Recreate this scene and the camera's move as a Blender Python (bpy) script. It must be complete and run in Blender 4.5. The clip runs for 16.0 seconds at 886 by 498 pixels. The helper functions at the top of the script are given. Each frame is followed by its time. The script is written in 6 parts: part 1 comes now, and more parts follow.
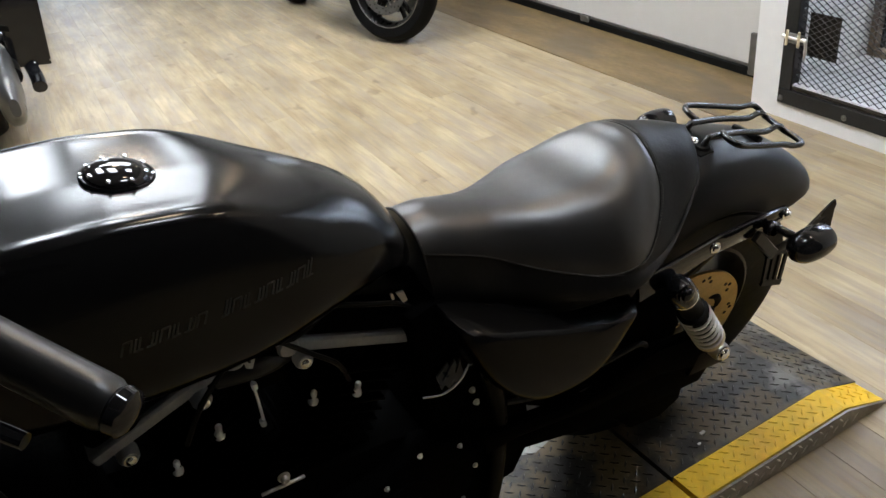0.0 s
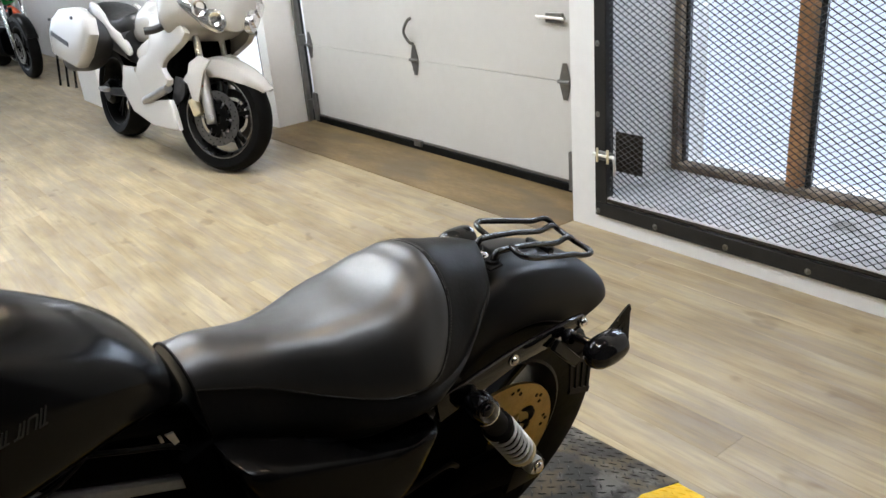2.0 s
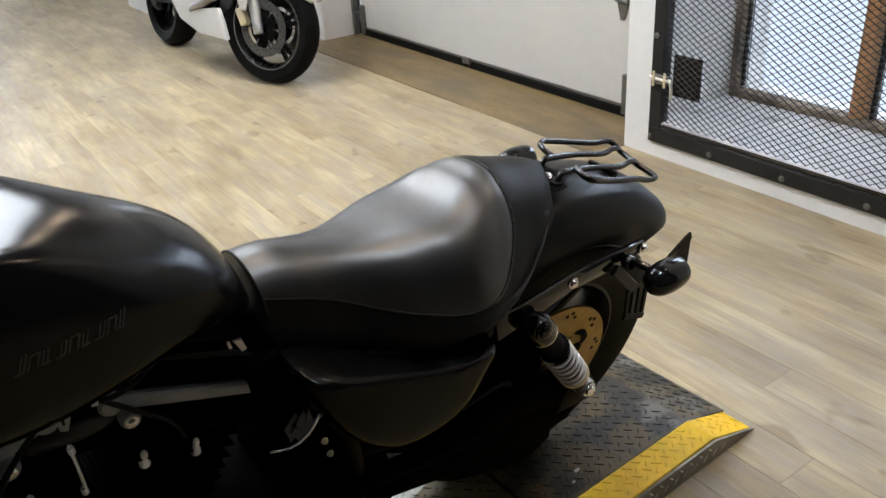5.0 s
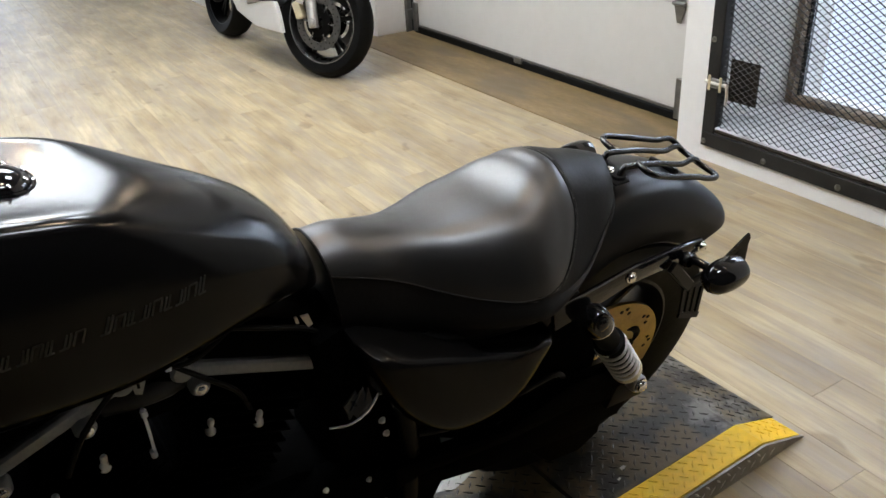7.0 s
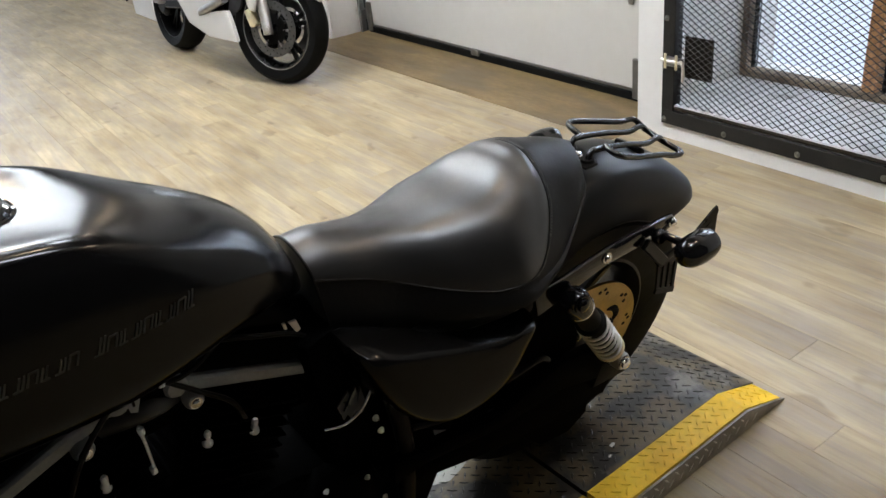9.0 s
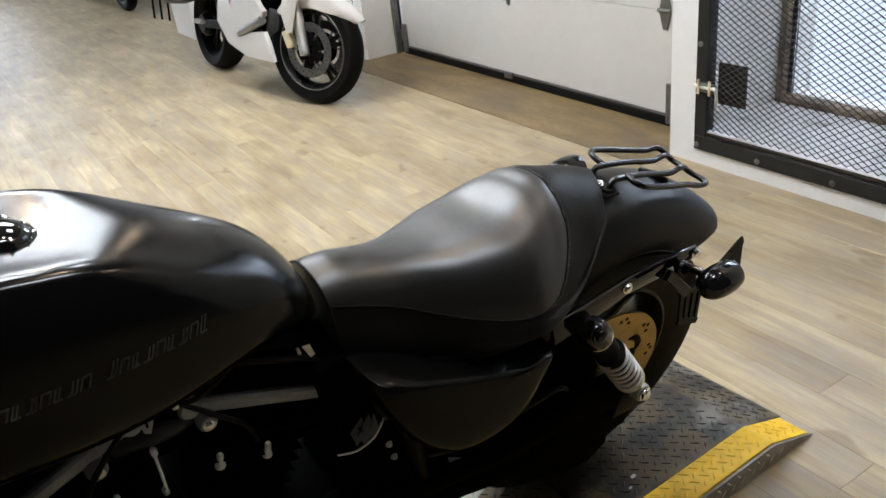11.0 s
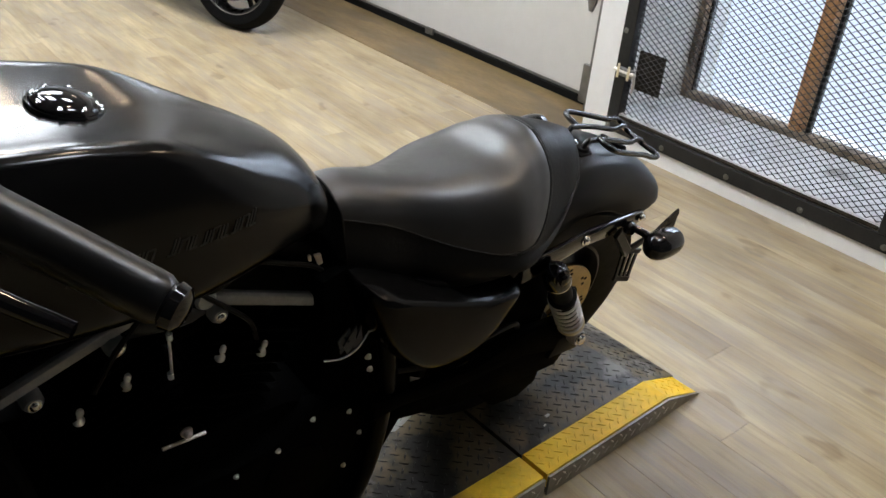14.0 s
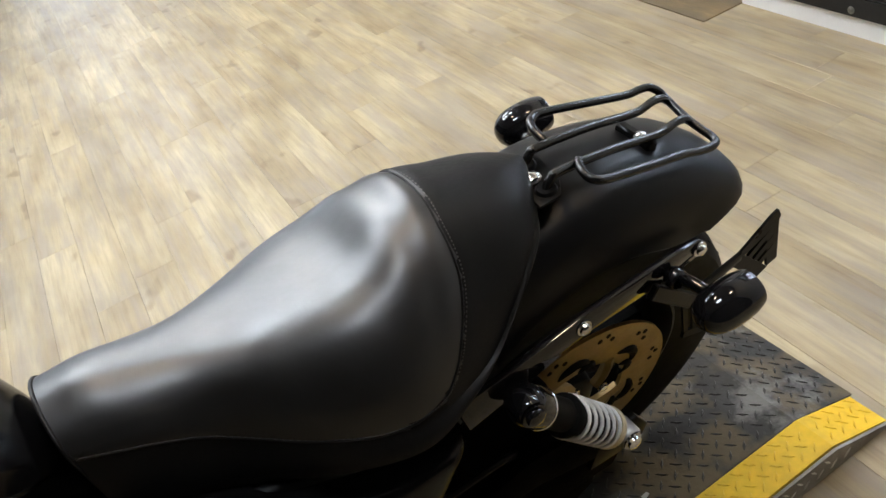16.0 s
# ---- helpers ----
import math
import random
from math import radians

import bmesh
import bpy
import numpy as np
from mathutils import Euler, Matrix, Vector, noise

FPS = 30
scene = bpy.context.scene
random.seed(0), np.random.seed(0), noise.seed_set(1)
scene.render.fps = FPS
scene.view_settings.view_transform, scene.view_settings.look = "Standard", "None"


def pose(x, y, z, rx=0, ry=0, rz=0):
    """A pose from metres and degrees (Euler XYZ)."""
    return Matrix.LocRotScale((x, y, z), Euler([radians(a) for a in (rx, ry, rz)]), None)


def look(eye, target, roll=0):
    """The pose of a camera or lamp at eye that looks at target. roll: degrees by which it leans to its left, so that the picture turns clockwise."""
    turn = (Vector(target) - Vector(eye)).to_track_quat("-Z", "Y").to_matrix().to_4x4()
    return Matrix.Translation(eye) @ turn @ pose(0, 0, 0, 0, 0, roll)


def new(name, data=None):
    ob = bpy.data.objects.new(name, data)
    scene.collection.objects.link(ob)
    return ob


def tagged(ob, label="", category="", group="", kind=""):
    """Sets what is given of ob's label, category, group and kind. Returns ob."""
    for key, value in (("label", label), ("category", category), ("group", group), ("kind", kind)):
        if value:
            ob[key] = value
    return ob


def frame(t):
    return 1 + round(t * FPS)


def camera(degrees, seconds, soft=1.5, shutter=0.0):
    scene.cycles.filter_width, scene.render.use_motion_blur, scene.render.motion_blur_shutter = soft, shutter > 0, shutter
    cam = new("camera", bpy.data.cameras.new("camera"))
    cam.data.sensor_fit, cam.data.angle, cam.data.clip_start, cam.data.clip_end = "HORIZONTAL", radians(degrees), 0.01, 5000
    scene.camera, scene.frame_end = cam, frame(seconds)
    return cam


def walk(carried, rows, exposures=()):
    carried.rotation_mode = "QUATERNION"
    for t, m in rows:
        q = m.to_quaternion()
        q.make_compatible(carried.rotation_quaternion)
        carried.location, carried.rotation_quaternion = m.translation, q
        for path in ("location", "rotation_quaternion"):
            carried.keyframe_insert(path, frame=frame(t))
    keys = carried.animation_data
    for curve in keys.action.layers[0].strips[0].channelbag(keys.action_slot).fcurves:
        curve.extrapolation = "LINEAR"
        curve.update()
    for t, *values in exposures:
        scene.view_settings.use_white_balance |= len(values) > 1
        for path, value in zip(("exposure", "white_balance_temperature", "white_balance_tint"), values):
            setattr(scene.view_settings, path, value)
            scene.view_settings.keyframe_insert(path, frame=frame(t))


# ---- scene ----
cam = camera(56.8, 16.0)
PATH = [
    (0, (0.002, -0.051, 1.347), (0.737, 1.512, 0.338), -6.5),
    (0.5, (0.064, -0.064, 1.337), (1.035, 1.402, 0.383), -4.4),
    (1, (0.1, -0.072, 1.327), (1.161, 1.367, 0.431), -5.6),
    (1.5, (0.107, -0.085, 1.323), (1.214, 1.334, 0.449), -5.8),
    (2, (0.114, -0.091, 1.323), (1.211, 1.392, 0.551), -5.0),
    (2.5, (0.112, -0.091, 1.328), (1.162, 1.403, 0.512), -6.6),
    (3, (0.101, -0.079, 1.322), (1.158, 1.38, 0.454), -5.4),
    (3.5, (0.1, -0.065, 1.318), (1.162, 1.385, 0.441), -6.2),
    (4, (0.086, -0.073, 1.319), (1.154, 1.349, 0.406), -6.0),
    (4.5, (0.086, -0.072, 1.316), (1.119, 1.348, 0.36), -4.5),
    (5, (0.085, -0.055, 1.316), (1.055, 1.42, 0.377), -4.1),
    (5.2, (0.067, -0.056, 1.328), (1.009, 1.477, 0.455), -4.5),
    (7.3, (0.041, -0.055, 1.304), (0.925, 1.457, 0.338), -3.0),
    (7.5, (0.041, -0.056, 1.303), (0.915, 1.448, 0.316), -3.2),
    (8, (0.048, -0.062, 1.3), (0.951, 1.432, 0.325), -5.4),
    (8.5, (0.018, -0.063, 1.312), (0.971, 1.42, 0.367), -6.8),
    (10.8, (0.05, -0.059, 1.319), (0.959, 1.448, 0.369), -5.8),
    (11, (0.046, -0.074, 1.324), (0.943, 1.472, 0.428), -6.7),
    (11.5, (0.085, -0.066, 1.309), (0.843, 1.53, 0.371), -6.6),
    (12, (0.138, -0.021, 1.293), (0.797, 1.567, 0.27), -0.8),
    (12.5, (0.041, -0.029, 1.312), (0.753, 1.522, 0.269), -3.1),
    (13, (-0.104, -0.034, 1.308), (0.857, 1.357, 0.238), -1.6),
    (13.5, (-0.161, -0.047, 1.332), (0.95, 1.29, 0.341), 3.3),
    (14, (-0.171, -0.038, 1.332), (0.966, 1.275, 0.341), 5.4),
    (14.5, (-0.123, -0.035, 1.337), (0.902, 1.396, 0.388), -1.2),
    (15, (0.1, -0.029, 1.323), (0.961, 1.5, 0.363), -7.2),
    (15.5, (0.347, 0.023, 1.316), (1.017, 1.488, 0.132), -8.8),
    (16, (0.557, 0.204, 1.284), (1.079, 1.722, 0.09), -16.6),
]
walk(cam, [(t, look(eye, target, roll)) for t, eye, target, roll in PATH])

# ---- light of the place ----
world = bpy.data.worlds.new("sky")
scene.world = world
world.use_nodes = True
_wn = world.node_tree.nodes
_sky = _wn.new("ShaderNodeTexSky")
_sky.sky_type, _sky.sun_disc, _sky.sun_elevation, _sky.sun_rotation = "NISHITA", False, radians(35), radians(60)
world.node_tree.links.new(_sky.outputs[0], _wn["Background"].inputs[0])
_wn["Background"].inputs[1].default_value = 0.1
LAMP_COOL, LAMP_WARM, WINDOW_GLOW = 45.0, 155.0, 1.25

# ---- materials ----


def material(name, base, rough=0.5, metal=0.0, vary=0.12, scale=8.0, fine=0.0, bump=0.0, bump_scale=60.0, coat=0.0, coat_rough=0.05, stretch=(1, 1, 1), spec=0.5, rough_vary=0.1, dirt=None, dirt_scale=3.0, dirt_cut=0.55):
    """A principled surface with colour varied at two scales, wear in the gloss and a fine relief."""
    m = bpy.data.materials.new(name)
    m.use_nodes = True
    n, l = m.node_tree.nodes, m.node_tree.links
    b = n["Principled BSDF"]
    b.inputs["Metallic"].default_value, b.inputs["Specular IOR Level"].default_value = metal, spec
    b.inputs["Coat Weight"].default_value = coat
    b.inputs["Coat Roughness"].default_value = coat_rough
    co, mp = n.new("ShaderNodeTexCoord"), n.new("ShaderNodeMapping")
    mp.inputs["Scale"].default_value = stretch
    l.new(co.outputs["Object"], mp.inputs["Vector"])

    def tex(sc, detail=4.0):
        t = n.new("ShaderNodeTexNoise")
        t.inputs["Scale"].default_value, t.inputs["Detail"].default_value = sc, detail
        l.new(mp.outputs[0], t.inputs["Vector"])
        return t.outputs["Fac"]

    ramp = n.new("ShaderNodeValToRGB")
    lo, hi = [max(0.0, c * (1 - vary)) for c in base], [min(1.0, c * (1 + vary)) for c in base]
    ramp.color_ramp.elements[0].position, ramp.color_ramp.elements[1].position = 0.3, 0.7
    ramp.color_ramp.elements[0].color, ramp.color_ramp.elements[1].color = (*lo, 1), (*hi, 1)
    l.new(tex(scale), ramp.inputs[0])
    colour = ramp.outputs[0]
    if fine:
        mx = n.new("ShaderNodeMix")
        mx.data_type, mx.blend_type = "RGBA", "MULTIPLY"
        mx.inputs[0].default_value = fine
        l.new(colour, mx.inputs[6])
        r2 = n.new("ShaderNodeValToRGB")
        r2.color_ramp.elements[0].position, r2.color_ramp.elements[1].position = 0.35, 0.65
        r2.color_ramp.elements[0].color, r2.color_ramp.elements[1].color = (0.55, 0.55, 0.55, 1), (1, 1, 1, 1)
        l.new(tex(scale * 9, 6.0), r2.inputs[0])
        l.new(r2.outputs[0], mx.inputs[7])
        colour = mx.outputs[2]
    if dirt:
        mx = n.new("ShaderNodeMix")
        mx.data_type = "RGBA"
        r3 = n.new("ShaderNodeValToRGB")
        r3.color_ramp.elements[0].position, r3.color_ramp.elements[1].position = dirt_cut, dirt_cut + 0.12
        l.new(tex(dirt_scale, 8.0), r3.inputs[0])
        l.new(r3.outputs[0], mx.inputs[0])
        l.new(colour, mx.inputs[6])
        mx.inputs[7].default_value = (*dirt, 1)
        colour = mx.outputs[2]
    l.new(colour, b.inputs["Base Color"])
    rr = n.new("ShaderNodeMapRange")
    rr.inputs["To Min"].default_value, rr.inputs["To Max"].default_value = max(0.02, rough - rough_vary), min(1.0, rough + rough_vary)
    l.new(tex(scale * 2.3, 5.0), rr.inputs["Value"])
    l.new(rr.outputs[0], b.inputs["Roughness"])
    if bump:
        bp = n.new("ShaderNodeBump")
        bp.inputs["Strength"].default_value, bp.inputs["Distance"].default_value = bump, 0.002
        l.new(tex(bump_scale, 5.0), bp.inputs["Height"])
        l.new(bp.outputs[0], b.inputs["Normal"])
    return m


def glow(name, colour, strength):
    m = bpy.data.materials.new(name)
    m.use_nodes = True
    n, l = m.node_tree.nodes, m.node_tree.links
    n.remove(n["Principled BSDF"])
    e = n.new("ShaderNodeEmission")
    e.inputs[0].default_value, e.inputs[1].default_value = (*colour, 1), strength
    l.new(e.outputs[0], n["Material Output"].inputs[0])
    return m


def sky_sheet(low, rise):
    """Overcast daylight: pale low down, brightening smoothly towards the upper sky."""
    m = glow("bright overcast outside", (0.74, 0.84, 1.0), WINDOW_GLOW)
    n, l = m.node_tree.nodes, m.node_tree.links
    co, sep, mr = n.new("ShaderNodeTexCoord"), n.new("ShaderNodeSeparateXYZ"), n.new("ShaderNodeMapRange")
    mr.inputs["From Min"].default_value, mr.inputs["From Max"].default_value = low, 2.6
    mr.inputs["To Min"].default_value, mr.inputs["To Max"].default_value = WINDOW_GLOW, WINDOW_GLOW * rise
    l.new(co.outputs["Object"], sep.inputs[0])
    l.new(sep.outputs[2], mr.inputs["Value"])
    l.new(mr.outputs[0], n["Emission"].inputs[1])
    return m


def glass(name, tint=(0.95, 0.98, 1.0), rough=0.0):
    m = bpy.data.materials.new(name)
    m.use_nodes = True
    b = m.node_tree.nodes["Principled BSDF"]
    b.inputs["Base Color"].default_value = (*tint, 1)
    b.inputs["Roughness"].default_value, b.inputs["Transmission Weight"].default_value, b.inputs["IOR"].default_value = rough, 1.0, 1.45
    return m


def plank_wood():
    """Worn oak-look vinyl: pale tan and grey streaks along the board, darker knots, a tone of its own for each board."""
    m = bpy.data.materials.new("oak vinyl plank")
    m.use_nodes = True
    n, l = m.node_tree.nodes, m.node_tree.links
    b = n["Principled BSDF"]
    co, inf, add = n.new("ShaderNodeTexCoord"), n.new("ShaderNodeObjectInfo"), n.new("ShaderNodeVectorMath")
    comb, mul = n.new("ShaderNodeCombineXYZ"), n.new("ShaderNodeMath")
    geo = n.new("ShaderNodeNewGeometry")
    rnd = n.new("ShaderNodeMath")
    rnd.operation = "ADD"
    l.new(inf.outputs["Random"], rnd.inputs[0])
    l.new(geo.outputs["Random Per Island"], rnd.inputs[1])
    mul.operation, mul.inputs[1].default_value = "MULTIPLY", 37.0
    l.new(rnd.outputs[0], mul.inputs[0])
    for k in range(3):
        l.new(mul.outputs[0], comb.inputs[k])
    l.new(co.outputs["Object"], add.inputs[0])
    l.new(comb.outputs[0], add.inputs[1])

    def tex(scale, stretch, detail, rough=0.6):
        mp, t = n.new("ShaderNodeMapping"), n.new("ShaderNodeTexNoise")
        mp.inputs["Scale"].default_value = stretch
        t.inputs["Scale"].default_value, t.inputs["Detail"].default_value, t.inputs["Roughness"].default_value = scale, detail, rough
        l.new(add.outputs[0], mp.inputs[0])
        l.new(mp.outputs[0], t.inputs["Vector"])
        return t.outputs["Fac"]

    def ramp(fac, stops):
        r = n.new("ShaderNodeValToRGB")
        r.color_ramp.elements[0].position, r.color_ramp.elements[0].color = stops[0][0], (*stops[0][1], 1)
        r.color_ramp.elements[1].position, r.color_ramp.elements[1].color = stops[-1][0], (*stops[-1][1], 1)
        for p, c in stops[1:-1]:
            r.color_ramp.elements.new(p).color = (*c, 1)
        l.new(fac, r.inputs[0])
        return r.outputs[0]

    def mix(kind, fac, a, c):
        mx = n.new("ShaderNodeMix")
        mx.data_type, mx.blend_type = "RGBA", kind
        if isinstance(fac, float):
            mx.inputs[0].default_value = fac
        else:
            l.new(fac, mx.inputs[0])
        l.new(a, mx.inputs[6])
        l.new(c, mx.inputs[7])
        return mx.outputs[2]

    broad = ramp(tex(2.4, (3.4, 0.7, 1), 3), [(0.3, (0.285, 0.214, 0.122)), (0.5, (0.388, 0.310, 0.186)), (0.68, (0.470, 0.390, 0.250))])
    grain = ramp(tex(7.0, (11, 0.55, 1), 7, 0.7), [(0.32, (0.56, 0.52, 0.49)), (0.48, (0.90, 0.89, 0.87)), (0.62, (1.06, 1.05, 1.02))])
    colour = mix("MULTIPLY", 0.60, broad, grain)
    grey = ramp(tex(3.4, (6.5, 0.75, 1), 5, 0.6), [(0.44, (0, 0, 0)), (0.62, (0.62, 0.62, 0.62))])
    ash = n.new("ShaderNodeRGB")
    ash.outputs[0].default_value = (0.285, 0.242, 0.195, 1)
    colour = mix("MIX", grey, colour, ash.outputs[0])
    knot = ramp(tex(5.0, (1.6, 0.9, 1), 2), [(0.27, (0.38, 0.31, 0.24)), (0.335, (1, 1, 1))])
    colour = mix("MULTIPLY", 0.5, colour, knot)
    haze, blot = n.new("ShaderNodeTexNoise"), n.new("ShaderNodeMapping")
    haze.inputs["Scale"].default_value, haze.inputs["Detail"].default_value = 2.6, 6.0
    blot.inputs["Scale"].default_value = (1.4, 0.8, 1)
    l.new(geo.outputs["Position"], blot.inputs[0])
    l.new(blot.outputs[0], haze.inputs["Vector"])
    colour = mix("MULTIPLY", 1.0, colour, ramp(haze.outputs["Fac"], [(0.36, (0.80, 0.775, 0.73)), (0.5, (0.95, 0.945, 0.935)), (0.64, (1.02, 1.02, 1.01))]))
    hue = n.new("ShaderNodeHueSaturation")
    vr, fr = n.new("ShaderNodeMapRange"), n.new("ShaderNodeMath")
    fr.operation = "FRACT"
    l.new(rnd.outputs[0], fr.inputs[0])
    vr.inputs["To Min"].default_value, vr.inputs["To Max"].default_value = 0.94, 1.045
    l.new(fr.outputs[0], vr.inputs["Value"])
    l.new(vr.outputs[0], hue.inputs["Value"])
    l.new(colour, hue.inputs["Color"])
    l.new(hue.outputs[0], b.inputs["Base Color"])
    rr = n.new("ShaderNodeMapRange")
    rr.inputs["To Min"].default_value, rr.inputs["To Max"].default_value = 0.32, 0.52
    l.new(tex(6, (4, 1, 1), 4), rr.inputs["Value"])
    l.new(rr.outputs[0], b.inputs["Roughness"])
    b.inputs["Specular IOR Level"].default_value = 0.5
    bp = n.new("ShaderNodeBump")
    bp.inputs["Strength"].default_value, bp.inputs["Distance"].default_value = 0.25, 0.0015
    l.new(tex(9.0, (11, 0.6, 1), 6), bp.inputs["Height"])
    l.new(bp.outputs[0], b.inputs["Normal"])
    return m


WHITE_WALL = material("white wall paint", (0.80, 0.79, 0.77), 0.55, vary=0.03, scale=2.5, fine=0.06, bump=0.15, bump_scale=120, dirt=(0.66, 0.63, 0.58), dirt_scale=1.6, dirt_cut=0.66)
DARK_WALL = material("dim painted wall", (0.04, 0.038, 0.036), 0.7, vary=0.1, scale=2)
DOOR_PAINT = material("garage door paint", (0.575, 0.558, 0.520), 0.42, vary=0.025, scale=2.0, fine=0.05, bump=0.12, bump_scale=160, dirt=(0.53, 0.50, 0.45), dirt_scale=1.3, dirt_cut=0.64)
CEILING_PAINT = material("ceiling paint", (0.30, 0.29, 0.28), 0.8, vary=0.04, scale=3)
PLYWOOD = material("worn threshold board", (0.185, 0.125, 0.052), 0.45, vary=0.28, scale=3.5, fine=0.45, bump=0.3, bump_scale=50, stretch=(2.5, 0.7, 1), dirt=(0.12, 0.085, 0.045), dirt_scale=2.6, dirt_cut=0.50)
PLANK = plank_wood()
SUBFLOOR = material("dark subfloor", (0.045, 0.035, 0.025), 0.8)
SATIN_BLACK = material("satin black tank paint", (0.003, 0.003, 0.0034), 0.18, vary=0.15, scale=5, rough_vary=0.02, spec=0.23)
COVER_BLACK = material("satin black cover paint", (0.0035, 0.0034, 0.0036), 0.22, vary=0.15, scale=5, rough_vary=0.03, spec=0.13)
SKIRT_VINYL = material("matte black seat side vinyl", (0.005, 0.0048, 0.0048), 0.5, vary=0.2, scale=9, fine=0.3, bump=0.2, bump_scale=160, rough_vary=0.08, spec=0.2)
FENDER_BLACK = material("satin black fender paint", (0.003, 0.003, 0.0035), 0.36, vary=0.15, scale=6, rough_vary=0.03, spec=0.22)
RACK_BLACK = material("semi-gloss black tube enamel", (0.004, 0.004, 0.004), 0.24, vary=0.1, scale=12, rough_vary=0.04, spec=0.5)
GLOSS_BLACK = material("gloss black enamel", (0.006, 0.006, 0.007), 0.06, vary=0.1, scale=12, rough_vary=0.02, spec=0.45)
LEATHER = material("black seat leather", (0.0045, 0.0042, 0.0042), 0.40, vary=0.22, scale=14, fine=0.3, bump=0.20, bump_scale=38, rough_vary=0.16, spec=0.80, coat=0.14, coat_rough=0.36)
THREAD = material("grey seam thread", (0.07, 0.066, 0.06), 0.7, vary=0.2, scale=60)
RUBBER = material("tyre rubber", (0.003, 0.003, 0.003), 0.6, vary=0.2, scale=14, bump=0.2, bump_scale=120, spec=0.1)
BLACK_METAL = material("black powder coat", (0.003, 0.003, 0.003), 0.32, vary=0.2, scale=14, bump=0.08, bump_scale=220, spec=0.11)
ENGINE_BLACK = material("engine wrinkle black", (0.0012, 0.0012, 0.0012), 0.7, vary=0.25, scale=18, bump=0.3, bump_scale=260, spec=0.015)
CHROME = material("polished chrome", (0.82, 0.82, 0.83), 0.10, 1.0, vary=0.04, scale=20, rough_vary=0.05)
ALUMINIUM = material("dull cast aluminium", (0.40, 0.395, 0.39), 0.36, 0.9, vary=0.14, scale=18, fine=0.25, bump=0.15, bump_scale=160)
BRIGHT_ZINC = material("bright zinc fastener", (0.80, 0.86, 0.94), 0.35, 0.4, vary=0.08, scale=30)
ROCKER_GREY = material("grey cast rocker plate", (0.33, 0.345, 0.36), 0.42, 0.25, vary=0.14, scale=18, fine=0.25, bump=0.15, bump_scale=160)
ROTOR_STEEL = material("brake rotor steel", (0.36, 0.25, 0.105), 0.40, 0.75, vary=0.16, scale=26, fine=0.3)
SPRING_STEEL = material("bright spring steel", (0.85, 0.85, 0.84), 0.42, 0.6, vary=0.05, scale=30)
BRASS = material("aged yellow zinc", (0.70, 0.62, 0.42), 0.45, 0.5, vary=0.15, scale=20)
LOZENGE = material("worn tread lozenges", (0.022, 0.019, 0.015), 0.36, 0.35, vary=0.5, scale=9, fine=0.5, spec=0.5)
PLATE_STEEL = material("worn painted tread plate", (0.022, 0.0195, 0.016), 0.40, 0.0, vary=0.45, scale=7, fine=0.6, bump=0.35, bump_scale=90, dirt=(0.092, 0.067, 0.030), dirt_scale=11.0, dirt_cut=0.45, spec=0.45, rough_vary=0.2)
LOZENGE_SIDE = material("polished side lozenges", (0.66, 0.63, 0.57), 0.34, 0.7, vary=0.2, scale=15)
SIDE_STEEL = material("bare tread plate", (0.30, 0.27, 0.225), 0.45, 0.45, vary=0.25, scale=8, fine=0.4, dirt=(0.15, 0.125, 0.09), dirt_scale=6, dirt_cut=0.55)
BARE_STEEL = material("scuffed bare steel", (0.72, 0.70, 0.66), 0.38, 0.8, vary=0.2, scale=15)
YELLOW = material("worn yellow safety paint", (0.82, 0.52, 0.016), 0.45, vary=0.12, scale=6, fine=0.3, bump=0.12, bump_scale=90, dirt=(0.42, 0.24, 0.012), dirt_scale=5, dirt_cut=0.56)
BLACK_CABLE = material("black cable rubber", (0.004, 0.004, 0.004), 0.5, spec=0.2)
DARK_STEEL = material("dark steel angle", (0.020, 0.0195, 0.019), 0.5, 0.1, spec=0.3, vary=0.25, scale=10, fine=0.4, bump=0.12, bump_scale=120)
MESH_STEEL = material("black expanded steel", (0.020, 0.018, 0.017), 0.5, 0.3, vary=0.2, scale=20)
RUSTY = material("rusty brown steel", (0.026, 0.020, 0.014), 0.65, 0.1, spec=0.2, vary=0.35, scale=24, fine=0.6, bump=0.3, bump_scale=140)
GALVANISED = material("galvanised steel", (0.21, 0.205, 0.19), 0.45, 0.8, vary=0.15, scale=22, fine=0.2)
SILL_GREY = material("scuffed grey sill", (0.82, 0.81, 0.82), 0.5, vary=0.1, scale=4, fine=0.3, dirt=(0.30, 0.27, 0.24), dirt_scale=5, dirt_cut=0.58)
BROWN_WOOD = material("varnished brown window wood", (0.58, 0.29, 0.12), 0.45, vary=0.25, scale=6, fine=0.4, stretch=(6, 6, 0.7), bump=0.15, bump_scale=60)
RUST_WOOD = material("dusty wood window frame", (0.31, 0.235, 0.165), 0.6, vary=0.3, scale=12, fine=0.5, dirt=(0.12, 0.085, 0.06), dirt_scale=7, dirt_cut=0.52)
SEAL = material("black rubber seal", (0.006, 0.006, 0.006), 0.6, vary=0.2, scale=20, spec=0.08)
RIM_BLACK = material("black alloy wheel paint", (0.004, 0.004, 0.004), 0.28, vary=0.1, scale=12, rough_vary=0.04, spec=0.25)
PEARL_WHITE = material("pearl white bodywork", (0.53, 0.512, 0.475), 0.22, vary=0.03, scale=4, rough_vary=0.05, coat=0.4)
DISC_STEEL = material("dark drilled disc steel", (0.16, 0.16, 0.155), 0.35, 0.8, vary=0.2, scale=24)
